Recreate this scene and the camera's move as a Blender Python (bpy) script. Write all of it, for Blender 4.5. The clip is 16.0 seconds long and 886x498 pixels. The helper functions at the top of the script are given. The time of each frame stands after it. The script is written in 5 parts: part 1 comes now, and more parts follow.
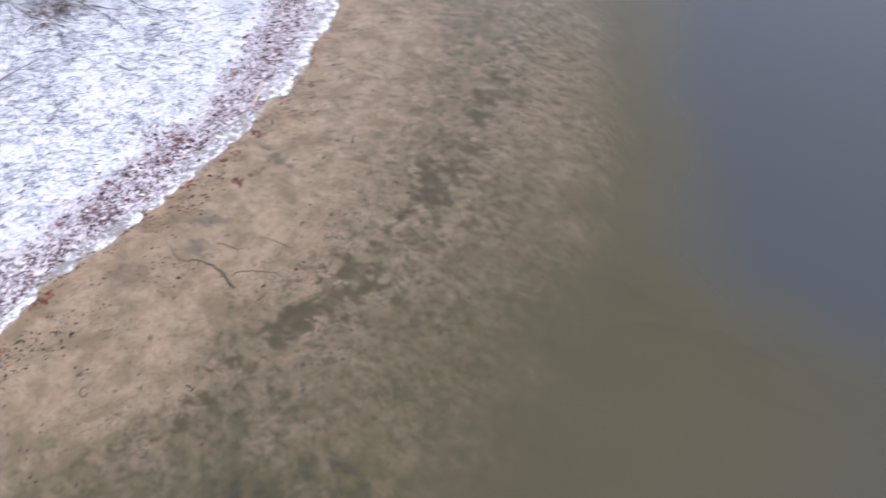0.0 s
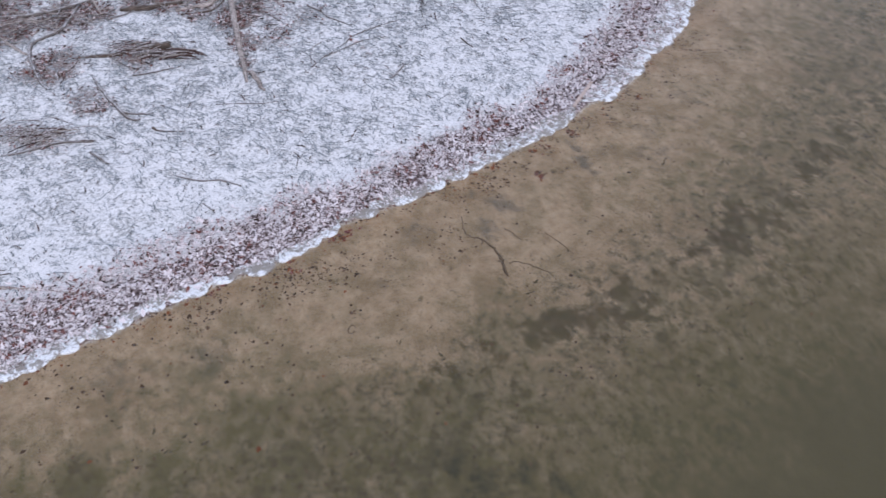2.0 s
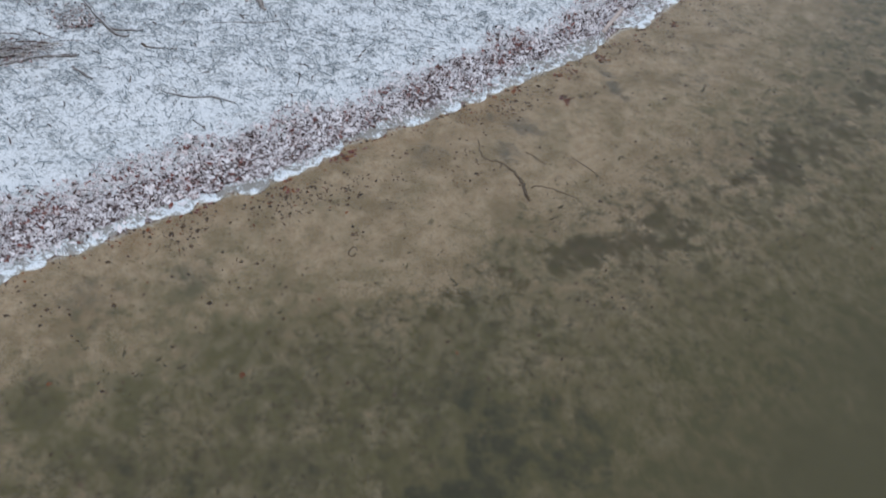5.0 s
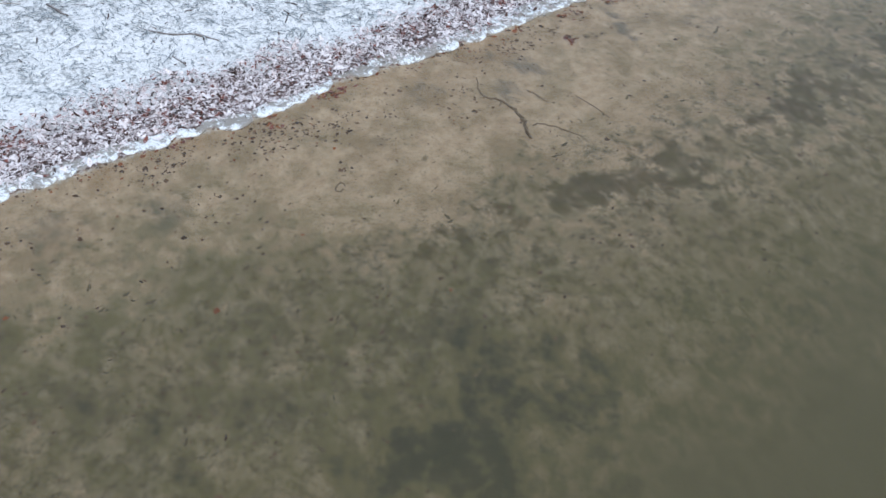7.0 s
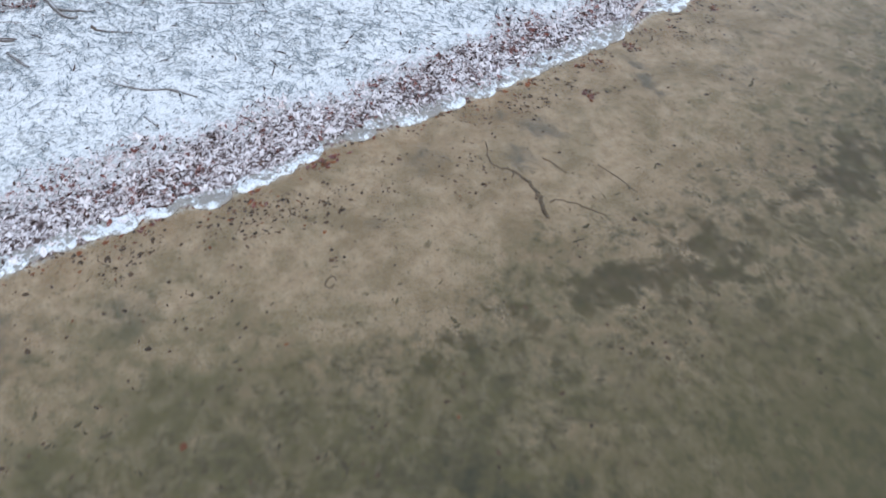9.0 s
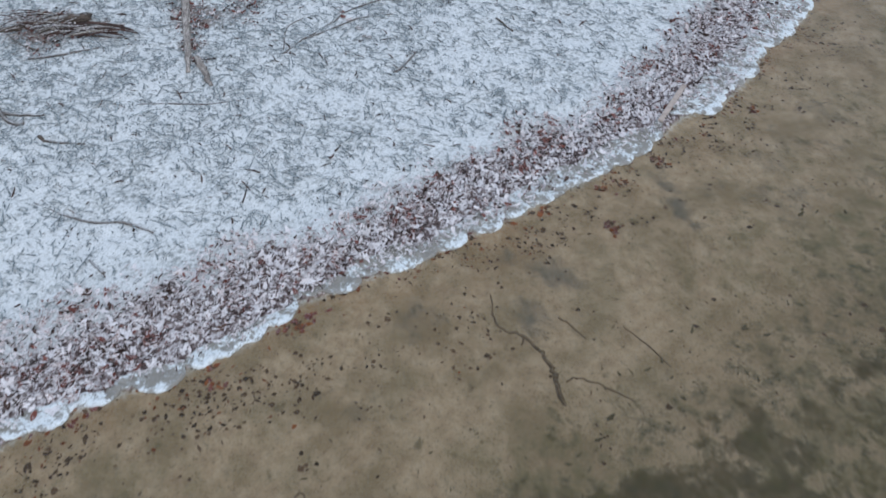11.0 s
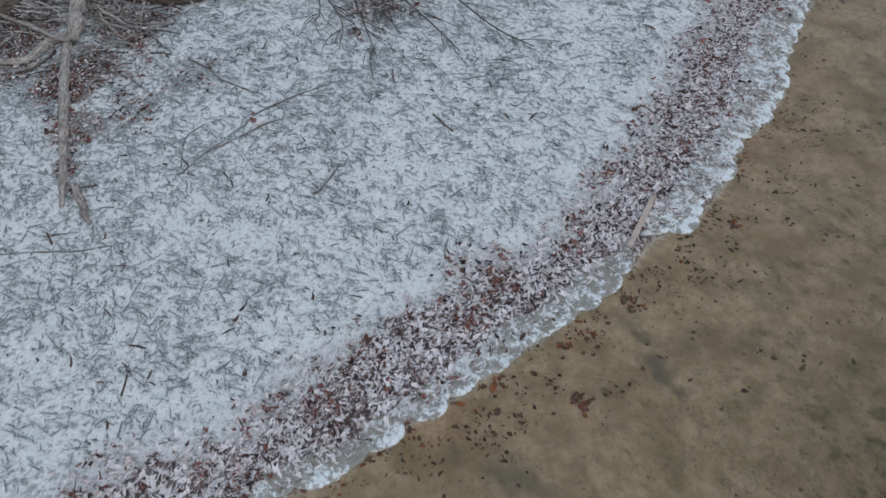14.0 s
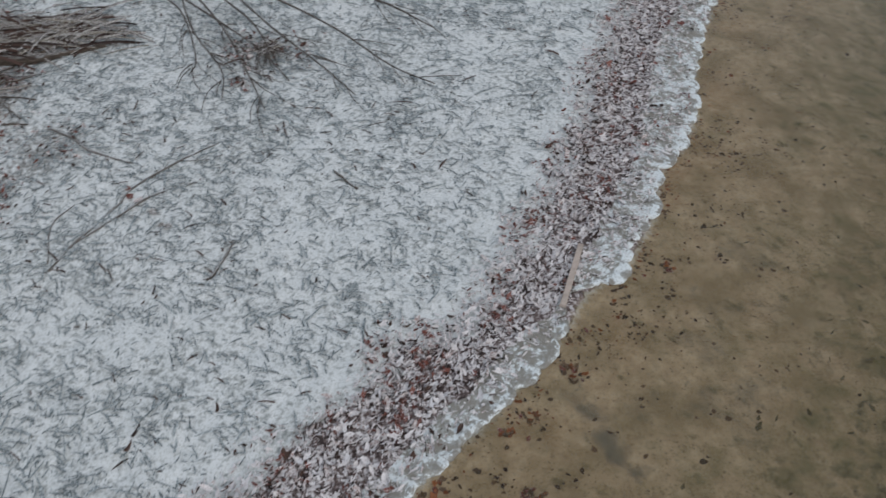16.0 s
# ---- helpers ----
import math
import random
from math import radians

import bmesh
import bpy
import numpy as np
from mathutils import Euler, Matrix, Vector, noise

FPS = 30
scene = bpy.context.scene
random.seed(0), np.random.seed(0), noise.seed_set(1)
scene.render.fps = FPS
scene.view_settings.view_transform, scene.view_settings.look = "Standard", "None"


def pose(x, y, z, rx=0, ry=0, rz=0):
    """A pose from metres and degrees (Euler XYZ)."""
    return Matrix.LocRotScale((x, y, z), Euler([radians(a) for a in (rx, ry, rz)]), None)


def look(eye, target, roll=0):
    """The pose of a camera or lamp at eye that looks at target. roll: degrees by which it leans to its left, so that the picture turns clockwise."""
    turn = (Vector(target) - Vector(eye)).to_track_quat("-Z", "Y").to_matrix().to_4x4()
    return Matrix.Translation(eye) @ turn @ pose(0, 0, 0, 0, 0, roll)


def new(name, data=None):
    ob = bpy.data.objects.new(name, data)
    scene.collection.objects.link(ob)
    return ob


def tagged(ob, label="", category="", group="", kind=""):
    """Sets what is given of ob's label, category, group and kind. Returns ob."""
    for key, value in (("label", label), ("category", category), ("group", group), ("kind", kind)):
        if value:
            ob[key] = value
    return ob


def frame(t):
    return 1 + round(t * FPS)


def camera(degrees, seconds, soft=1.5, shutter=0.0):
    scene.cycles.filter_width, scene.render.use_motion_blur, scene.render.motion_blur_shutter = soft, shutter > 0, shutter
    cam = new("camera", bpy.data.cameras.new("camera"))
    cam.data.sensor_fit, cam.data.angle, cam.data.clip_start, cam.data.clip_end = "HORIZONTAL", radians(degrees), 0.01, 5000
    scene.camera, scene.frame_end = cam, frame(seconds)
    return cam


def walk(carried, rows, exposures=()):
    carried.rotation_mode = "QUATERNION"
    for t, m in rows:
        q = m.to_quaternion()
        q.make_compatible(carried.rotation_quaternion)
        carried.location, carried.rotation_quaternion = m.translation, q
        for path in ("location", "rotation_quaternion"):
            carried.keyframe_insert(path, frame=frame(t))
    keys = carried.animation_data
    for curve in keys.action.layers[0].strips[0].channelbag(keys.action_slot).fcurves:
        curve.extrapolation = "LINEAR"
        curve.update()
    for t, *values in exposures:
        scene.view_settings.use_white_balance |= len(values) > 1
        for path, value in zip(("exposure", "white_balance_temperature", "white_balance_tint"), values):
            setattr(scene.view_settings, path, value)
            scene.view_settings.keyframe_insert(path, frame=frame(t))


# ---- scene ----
cam = camera(57.1, 16.0, soft=1.5, shutter=0.6)
PATH = [
    (0, (0.288, -2.217, 6.896), (0.869, -0.887, 5.52), 3.6),
    (0.5, (0.323, -2.194, 6.826), (0.737, -0.804, 5.448), 3.1),
    (1, (0.307, -2.17, 6.872), (0.535, -0.749, 5.483), 2.7),
    (1.5, (0.274, -2.122, 6.859), (0.323, -0.688, 5.466), 2.1),
    (2, (0.225, -2.064, 6.884), (0.156, -0.634, 5.487), 1.6),
    (2.5, (0.171, -1.998, 6.888), (0.087, -0.57, 5.49), 1.7),
    (3, (0.177, -1.94, 6.902), (0.081, -0.513, 5.504), 1.7),
    (3.5, (0.164, -1.914, 6.848), (0.066, -0.486, 5.451), 1.8),
    (4, (0.198, -1.908, 6.466), (0.096, -0.48, 5.07), 1.7),
    (4.5, (0.22, -1.905, 6.035), (0.12, -0.48, 4.635), 1.8),
    (5, (0.242, -1.898, 5.59), (0.142, -0.476, 4.187), 1.8),
    (5.2, (0.248, -1.9, 5.423), (0.148, -0.482, 4.016), 1.8),
    (7.3, (0.35, -1.873, 4.733), (0.24, -0.452, 3.33), 1.8),
    (7.5, (0.339, -1.822, 4.706), (0.23, -0.399, 3.305), 1.9),
    (8, (0.305, -1.517, 4.698), (0.199, -0.099, 3.292), 1.9),
    (8.5, (0.239, -1.103, 4.69), (0.133, 0.314, 3.283), 1.8),
    (9, (0.175, -0.607, 4.728), (0.068, 0.803, 3.314), 1.9),
    (9.2, (0.14, -0.428, 4.683), (0.032, 0.993, 3.28), 1.9),
    (11.3, (0.055, 1.43, 4.873), (-0.072, 2.841, 3.461), 1.8),
    (11.5, (0.042, 1.571, 4.88), (-0.085, 2.984, 3.47), 1.8),
    (12, (0.044, 1.911, 4.895), (-0.086, 3.325, 3.487), 1.8),
    (12.5, (0.064, 2.225, 4.887), (-0.068, 3.642, 3.481), 1.8),
    (13, (0.098, 2.543, 4.884), (-0.035, 3.957, 3.476), 1.7),
    (13.5, (0.119, 2.827, 4.875), (0.046, 4.247, 3.468), 2.0),
    (14, (0.112, 3.088, 4.853), (0.086, 4.512, 3.449), 2.1),
    (14.5, (0.124, 3.345, 4.815), (0.095, 4.766, 3.408), 1.9),
    (15, (0.073, 3.569, 4.794), (0.059, 4.991, 3.389), 2.1),
    (15.5, (0.066, 3.784, 4.785), (0.169, 5.208, 3.385), 2.6),
    (16, (0.059, 3.993, 4.797), (0.258, 5.409, 3.399), 2.9),
]
walk(cam, [(t, look(eye, target, roll)) for t, eye, target, roll in PATH],
     [(0, 1.1, 6250, 26), (1.0, 0.72, 6220, 26), (1.5, 0.58, 6220, 24), (2.5, 0.43, 6220, 22), (3.5, 0.36, 6180, 16), (4, 0.32, 6200, 12), (5, 0.33, 6200, 11), (7.5, 0.82, 6050, 11), (9, 0.72, 5980, 11),
      (11.5, 0.15, 6050, 9), (12.5, 0.02, 6100, 9), (14.5, -0.12, 6400, 9), (16, -0.13, 6750, 9)])

# ---- light ----
SUN_ELEVATION, SUN_TURN = radians(42), radians(150)
world = bpy.data.worlds.new("world")
scene.world = world
world.use_nodes = True
wn, wl = world.node_tree.nodes, world.node_tree.links
wn.clear()
sky = wn.new("ShaderNodeTexSky")
sky.sky_type, sky.sun_disc = "NISHITA", False
sky.sun_elevation, sky.sun_rotation = SUN_ELEVATION, SUN_TURN
sky.air_density, sky.dust_density = 1.0, 4.0
cloud = wn.new("ShaderNodeMix")
cloud.data_type = "RGBA"
cloud.inputs["Factor"].default_value = 0.82
cloud.inputs["B"].default_value = (6.3, 7.25, 8.5, 1)
back, wout = wn.new("ShaderNodeBackground"), wn.new("ShaderNodeOutputWorld")
back.inputs["Strength"].default_value = 0.09
wl.new(sky.outputs["Color"], cloud.inputs["A"])
wl.new(cloud.outputs["Result"], back.inputs["Color"])
wl.new(back.outputs["Background"], wout.inputs["Surface"])
sun_data = bpy.data.lights.new("sun", "SUN")
sun_data.energy, sun_data.angle, sun_data.color = 0.8, radians(25), (1.0, 0.96, 0.92)
sun = new("sun", sun_data)
sun.matrix_world = look((0, 0, 0), (-math.sin(SUN_TURN) * math.cos(SUN_ELEVATION), -math.cos(SUN_TURN) * math.cos(SUN_ELEVATION), -math.sin(SUN_ELEVATION)))

# ---- shape of the shore ----
ALONG, INLAND = np.array((0.643, 0.766)), np.array((-0.766, 0.643))
WATERLINE = np.array([(-60, -42), (-14, -4.5), (-9, -0.9), (-6, 1.4), (-4.59, 2.56), (-4.07, 3.02), (-3.5, 3.46), (-3.1, 3.79), (-2.7, 4.11), (-2.3, 4.38), (-1.9, 4.67),
                      (-1.72, 4.85), (-1.53, 5.05), (-1.4, 5.28), (-1.2, 5.47), (-0.94, 5.64), (-0.6, 5.83), (-0.3, 6.12), (0.03, 6.38), (0.46, 6.76), (0.93, 7.19),
                      (1.37, 7.65), (1.66, 7.95), (1.84, 8.28), (2.08, 8.42), (2.3, 8.62), (2.59, 8.98), (2.78, 9.39), (2.93, 9.76), (3.2, 10.06), (3.56, 10.65),
                      (3.74, 11.3), (4.17, 12.2), (4.62, 13.08), (5.5, 14.6), (7.2, 17), (12, 23), (60, 80)])
WRACK_TOP = np.array([(-60, -40), (-14, -3.2), (-9, 0.4), (-6.4, 2.6), (-5.11, 3.65), (-4.4, 4.07), (-3.9, 4.5), (-3.05, 5.18), (-2.4, 5.6), (-2.04, 5.92), (-1.65, 6.1),
                      (-1.32, 6.36), (-1.02, 6.74), (-0.61, 7.12), (-0.16, 7.58), (0.27, 7.98), (0.7, 8.22), (1.08, 8.64), (1.33, 9.12), (1.84, 10.0), (2.25, 10.95),
                      (2.73, 12.08), (3.25, 13.12), (4.1, 14.9), (6, 17.8), (60, 81)])
ICE_TOP = np.array([(-60, -41.8), (-9, -0.7), (-4.7, 2.75), (-3.2, 3.98), (-2.12, 4.68), (-1.84, 4.95), (-1.53, 5.22), (-1.22, 5.6), (-1.03, 5.86), (-0.64, 6.07), (-0.24, 6.41),
                    (0.18, 6.85), (0.55, 7.22), (1.14, 7.78), (1.55, 8.15), (2.0, 8.83), (2.6, 9.8), (3.08, 10.9), (3.62, 12.2), (4.19, 13.09), (5.2, 14.9), (60, 80.4)])
SILT_BAND = np.array([(-3.2, 1.0), (-1.2, 2.5), (-0.05, 3.26), (0.37, 3.51), (1.1, 3.86), (1.6, 4.2), (2.15, 4.5), (2.94, 5.15), (3.65, 5.62), (4.35, 6.25), (5.2, 7.1), (6.2, 8.2), (6.99, 9.4), (9, 13)])


def profile(line):
    return line @ ALONG, line @ INLAND


WATER_S, WATER_N = profile(WATERLINE)
WRACK_S, WRACK_N = profile(WRACK_TOP)
ICE_S, ICE_N = profile(ICE_TOP)
SILT_S, SILT_N = profile(SILT_BAND)


def lattice(ix, iy, seed):
    h = (ix.astype(np.int64) * 374761393 + iy.astype(np.int64) * 668265263 + seed * 1274126177) & 0xFFFFFFFF
    h = ((h ^ (h >> 13)) * 1274126177) & 0xFFFFFFFF
    h = ((h ^ (h >> 16)) * 2246822519) & 0xFFFFFFFF
    return ((h ^ (h >> 15)) & 0xFFFF) / 65535.0


def cloudy(x, y, size, seed, octaves=3):
    """Smooth noise from 0 to 1 with lumps of the given size in metres."""
    x, y = np.asarray(x, float), np.asarray(y, float)
    total, weight, sum_w = 0.0, 1.0, 0.0
    for k in range(octaves):
        c, sn = math.cos(0.7 * k + seed), math.sin(0.7 * k + seed)
        u, v = (c * x - sn * y) / size + 91.7 * seed, (sn * x + c * y) / size - 37.3 * seed
        iu, iv = np.floor(u), np.floor(v)
        fu, fv = u - iu, v - iv
        fu, fv = fu * fu * (3 - 2 * fu), fv * fv * (3 - 2 * fv)
        a, b = lattice(iu, iv, seed), lattice(iu + 1, iv, seed)
        c2, d2 = lattice(iu, iv + 1, seed), lattice(iu + 1, iv + 1, seed)
        total = total + weight * ((a * (1 - fu) + b * fu) * (1 - fv) + (c2 * (1 - fu) + d2 * fu) * fv)
        sum_w += weight
        weight, size = weight * 0.5, size * 0.5
    return total / sum_w


def ramp(v, low, high):
    t = np.clip((v - low) / (high - low), 0, 1)
    return t * t * (3 - 2 * t)


def inland(x, y):
    """Metres inland of the waterline; below zero out in the lake."""
    s, n = x * ALONG[0] + y * ALONG[1], x * INLAND[0] + y * INLAND[1]
    near = np.exp(-((n - np.interp(s, WATER_S, WATER_N)) / 0.5) ** 2)
    return n - np.interp(s, WATER_S, WATER_N) + near * 0.07 * (cloudy(x, y, 0.22, 3, 2) - 0.5)


def above_wrack(x, y):
    """Metres inland of the upper edge of the leaf wrack."""
    s, n = x * ALONG[0] + y * ALONG[1], x * INLAND[0] + y * INLAND[1]
    return n - np.interp(s, WRACK_S, WRACK_N)


def above_ice(x, y):
    s, n = x * ALONG[0] + y * ALONG[1], x * INLAND[0] + y * INLAND[1]
    return n - np.interp(s, ICE_S, ICE_N)


def depth_of(e):
    out = np.maximum(-e, 0)
    return np.where(out < 3.5, 0.006 + 0.018 * out, 0.069 + 0.15 * np.minimum(out - 3.5, 20))


DEEP_EDGE_Y, DEEP_EDGE_X = (-4.0, 0.0, 1.9, 2.5, 3.0, 4.2, 6.5, 9.9, 20.0), (13.0, 9.6, 7.3, 6.6, 6.1, 6.3, 7.6, 9.4, 15.0)


def pool(x, y, e):
    """The extra depth where the bed falls away out in the lake."""
    out = x - np.interp(y, DEEP_EDGE_Y, DEEP_EDGE_X) + 1.2 * (cloudy(x, y, 1.3, 91, 2) - 0.5)
    return ramp(out, -1.9, 2.5) * ramp(-e, 4.6, 5.6)


def height(x, y):
    x, y = np.asarray(x, float), np.asarray(y, float)
    e = inland(x, y)
    land = 0.02 * ramp(e, 0, 0.2) + 0.014 * np.clip(e, 0, 6)
    land = land + ramp(e, 0.1, 0.6) * (0.035 * (cloudy(x, y, 0.9, 5, 2) - 0.5) + 0.040 * (cloudy(x, y, 0.17, 6, 2) - 0.5))
    bed = -depth_of(e) - pool(x, y, e) + 0.012 * ramp(-e, 0, 0.6) * (cloudy(x, y, 0.5, 7, 3) - 0.5)
    return np.where(e > 0, np.maximum(land, 0.001), bed)


# ---- materials ----
def material(name):
    m = bpy.data.materials.new(name)
    m.use_nodes = True
    return m, m.node_tree.nodes, m.node_tree.links, m.node_tree.nodes["Principled BSDF"]


def noise_node(n, l, scale, detail=4.0, rough=0.55, coords=None):
    tex = n.new("ShaderNodeTexNoise")
    tex.inputs["Scale"].default_value, tex.inputs["Detail"].default_value, tex.inputs["Roughness"].default_value = scale, detail, rough
    if coords:
        l.new(coords, tex.inputs["Vector"])
    return tex.outputs["Fac"]


def ramp_node(n, l, value, *stops):
    r = n.new("ShaderNodeValToRGB")
    while len(r.color_ramp.elements) < len(stops):
        r.color_ramp.elements.new(0.5)
    for el, (at, colour) in zip(r.color_ramp.elements, stops):
        el.position, el.color = at, (*colour, 1) if len(colour) == 3 else colour
    l.new(value, r.inputs["Fac"])
    return r.outputs["Color"]


def mix_node(n, l, factor, a, b, blend="MIX"):
    m = n.new("ShaderNodeMix")
    m.data_type, m.blend_type = "RGBA", blend
    for socket, v in (("Factor", factor), ("A", a), ("B", b)):
        if isinstance(v, (int, float)):
            m.inputs[socket].default_value = v
        elif isinstance(v, tuple):
            m.inputs[socket].default_value = (*v, 1)
        else:
            l.new(v, m.inputs[socket])
    return m.outputs["Result"]


def math_node(n, l, op, a, b=0.0):
    m = n.new("ShaderNodeMath")
    m.operation, m.use_clamp = op, False
    for k, v in enumerate((a, b)):
        if isinstance(v, (int, float)):
            m.inputs[k].default_value = v
        else:
            l.new(v, m.inputs[k])
    return m.outputs["Value"]


def bump_node(n, l, bsdf, value, strength, distance):
    b = n.new("ShaderNodeBump")
    b.inputs["Strength"].default_value, b.inputs["Distance"].default_value = strength, distance
    l.new(value, b.inputs["Height"])
    l.new(b.outputs["Normal"], bsdf.inputs["Normal"])


def attribute_node(n, name):
    a = n.new("ShaderNodeAttribute")
    a.attribute_name = name
    return a.outputs["Fac"]


def ground_material():
    m, n, l, bsdf = material("shore_ground")
    pos = n.new("ShaderNodeNewGeometry").outputs["Position"]
    fine, mid, big = noise_node(n, l, 60, 5, 0.6, pos), noise_node(n, l, 9, 5, 0.6, pos), noise_node(n, l, 1.3, 4, 0.55, pos)
    # lake bed: sand, dark silt in ragged clumps, weed
    swirl = n.new("ShaderNodeTexNoise")
    swirl.inputs["Scale"].default_value, swirl.inputs["Detail"].default_value = 6.0, 2.0
    l.new(pos, swirl.inputs["Vector"])
    push = n.new("ShaderNodeVectorMath")
    push.operation = "MULTIPLY_ADD"
    push.inputs[1].default_value = (0.12, 0.12, 0.0)
    l.new(swirl.outputs["Color"], push.inputs[0])
    l.new(pos, push.inputs[2])
    turned = n.new("ShaderNodeMapping")
    turned.vector_type = "TEXTURE"
    turned.inputs["Rotation"].default_value = (0, 0, radians(30))
    turned.inputs["Scale"].default_value = (1.0, 1.35, 1.0)
    l.new(push.outputs["Vector"], turned.inputs["Vector"])
    bent = turned.outputs["Vector"]
    ragged, clump, tuft = noise_node(n, l, 8, 6, 0.58, bent), noise_node(n, l, 26, 5, 0.6, pos), noise_node(n, l, 9.0, 7, 0.70, pos)
    sand = ramp_node(n, l, mid, (0.28, (0.385, 0.282, 0.192)), (0.5, (0.495, 0.376, 0.258)), (0.7, (0.57, 0.447, 0.322)))
    stain = ramp_node(n, l, noise_node(n, l, 2.6, 6, 0.62, pos), (0.44, (0, 0, 0)), (0.66, (0.68, 0.68, 0.68)))
    sand = mix_node(n, l, stain, sand, (0.225, 0.185, 0.108))
    sand = mix_node(n, l, ramp_node(n, l, big, (0.45, (0, 0, 0)), (0.7, (0.5, 0.5, 0.5))), sand, (0.30, 0.205, 0.12))
    sand = mix_node(n, l, ramp_node(n, l, clump, (0.54, (0, 0, 0)), (0.70, (0.4, 0.4, 0.4))), sand, (0.17, 0.135, 0.095))
    sand = mix_node(n, l, ramp_node(n, l, fine, (0.56, (0, 0, 0)), (0.70, (0.6, 0.6, 0.6))), sand, (0.12, 0.085, 0.05))
    blotch = ramp_node(n, l, noise_node(n, l, 17, 4, 0.55, bent), (0.54, (0, 0, 0)), (0.74, (0.28, 0.28, 0.28)))
    sand = mix_node(n, l, blotch, sand, mix_node(n, l, big, (0.19, 0.165, 0.14), (0.24, 0.22, 0.145)))
    iron = attribute_node(n, "iron")
    sand = mix_node(n, l, math_node(n, l, "MULTIPLY", iron, math_node(n, l, "MULTIPLY", ramp_node(n, l, clump, (0.42, (0.1, 0.1, 0.1)), (0.6, (1, 1, 1))), 0.42)), sand, (0.38, 0.21, 0.10))
    soft = noise_node(n, l, 4.5, 7, 0.6, pos)
    uneven = math_node(n, l, "ADD", math_node(n, l, "MULTIPLY", ragged, 0.7), math_node(n, l, "MULTIPLY", soft, 0.3))
    # grey silt settled in hollows
    grey = math_node(n, l, "ADD", attribute_node(n, "smudge"), math_node(n, l, "MULTIPLY", math_node(n, l, "SUBTRACT", uneven, 0.5), 2.0))
    sand = mix_node(n, l, ramp_node(n, l, grey, (0.22, (0, 0, 0)), (0.75, (0.85, 0.85, 0.85))), sand, mix_node(n, l, clump, (0.12, 0.103, 0.083), (0.225, 0.20, 0.165)))
    silt = math_node(n, l, "ADD", attribute_node(n, "silt"), math_node(n, l, "MULTIPLY", math_node(n, l, "SUBTRACT", uneven, 0.5), 2.6))
    silt = ramp_node(n, l, silt, (0.34, (0, 0, 0)), (0.62, (0.6, 0.6, 0.6)), (0.95, (0.95, 0.95, 0.95)))
    sand = mix_node(n, l, silt, sand, mix_node(n, l, clump, (0.048, 0.031, 0.016), (0.12, 0.083, 0.046)))
    algae = math_node(n, l, "ADD", attribute_node(n, "algae"), math_node(n, l, "MULTIPLY", math_node(n, l, "SUBTRACT", uneven, 0.5), 1.6))
    film = ramp_node(n, l, algae, (0.15, (0, 0, 0)), (0.75, (0.85, 0.85, 0.85)))
    sand = mix_node(n, l, film, sand, mix_node(n, l, clump, (0.088, 0.083, 0.034), (0.175, 0.158, 0.070)))
    tufts = math_node(n, l, "ADD", math_node(n, l, "MULTIPLY", attribute_node(n, "weed"), 0.41), tuft)
    tufts = ramp_node(n, l, tufts, (0.60, (0, 0, 0)), (0.84, (0.95, 0.95, 0.95)))
    rooted = ramp_node(n, l, attribute_node(n, "weed"), (0.35, (0, 0, 0)), (1.0, (1, 1, 1)))
    sand = mix_node(n, l, tufts, sand, mix_node(n, l, rooted, mix_node(n, l, clump, (0.058, 0.049, 0.029), (0.125, 0.108, 0.066)), mix_node(n, l, clump, (0.020, 0.024, 0.016), (0.055, 0.058, 0.036))))
    flecks = math_node(n, l, "ADD", noise_node(n, l, 15, 5, 0.7, pos), math_node(n, l, "MULTIPLY", attribute_node(n, "fleck"), 0.10))
    sand = mix_node(n, l, ramp_node(n, l, flecks, (0.60, (0, 0, 0)), (0.78, (0.6, 0.6, 0.6))), sand, mix_node(n, l, clump, (0.085, 0.068, 0.042), (0.17, 0.14, 0.092)))
    # soft mud farther out
    sand = mix_node(n, l, attribute_node(n, "mud"), sand, mix_node(n, l, big, (0.115, 0.102, 0.056), (0.15, 0.13, 0.078)))
    # wrack soil
    soil = ramp_node(n, l, noise_node(n, l, 24, 5, 0.65, pos), (0.39, (0.05, 0.036, 0.035)), (0.51, (0.20, 0.155, 0.15)), (0.64, (0.66, 0.63, 0.64)))
    # thin snow over grass stubble
    grain = noise_node(n, l, 21, 6, 0.68, pos)
    bare = math_node(n, l, "ADD", grain, math_node(n, l, "MULTIPLY", math_node(n, l, "SUBTRACT", big, 0.5), 0.35))
    bare = math_node(n, l, "ADD", bare, math_node(n, l, "MULTIPLY", attribute_node(n, "bare"), 0.24))
    stubble = ramp_node(n, l, fine, (0.35, (0.10, 0.115, 0.112)), (0.6, (0.27, 0.285, 0.275)))
    stubble = mix_node(n, l, attribute_node(n, "bare"), stubble, ramp_node(n, l, fine, (0.35, (0.045, 0.022, 0.013)), (0.65, (0.17, 0.075, 0.04))))
    snow = ramp_node(n, l, mid, (0.3, (0.65, 0.67, 0.68)), (0.7, (0.785, 0.797, 0.805)))
    snow = mix_node(n, l, ramp_node(n, l, fine, (0.48, (0, 0, 0)), (0.64, (0.55, 0.55, 0.55))), snow, (0.40, 0.41, 0.38))
    land = mix_node(n, l, ramp_node(n, l, bare, (0.50, (0, 0, 0)), (0.66, (0.8, 0.8, 0.8))), snow, stubble)
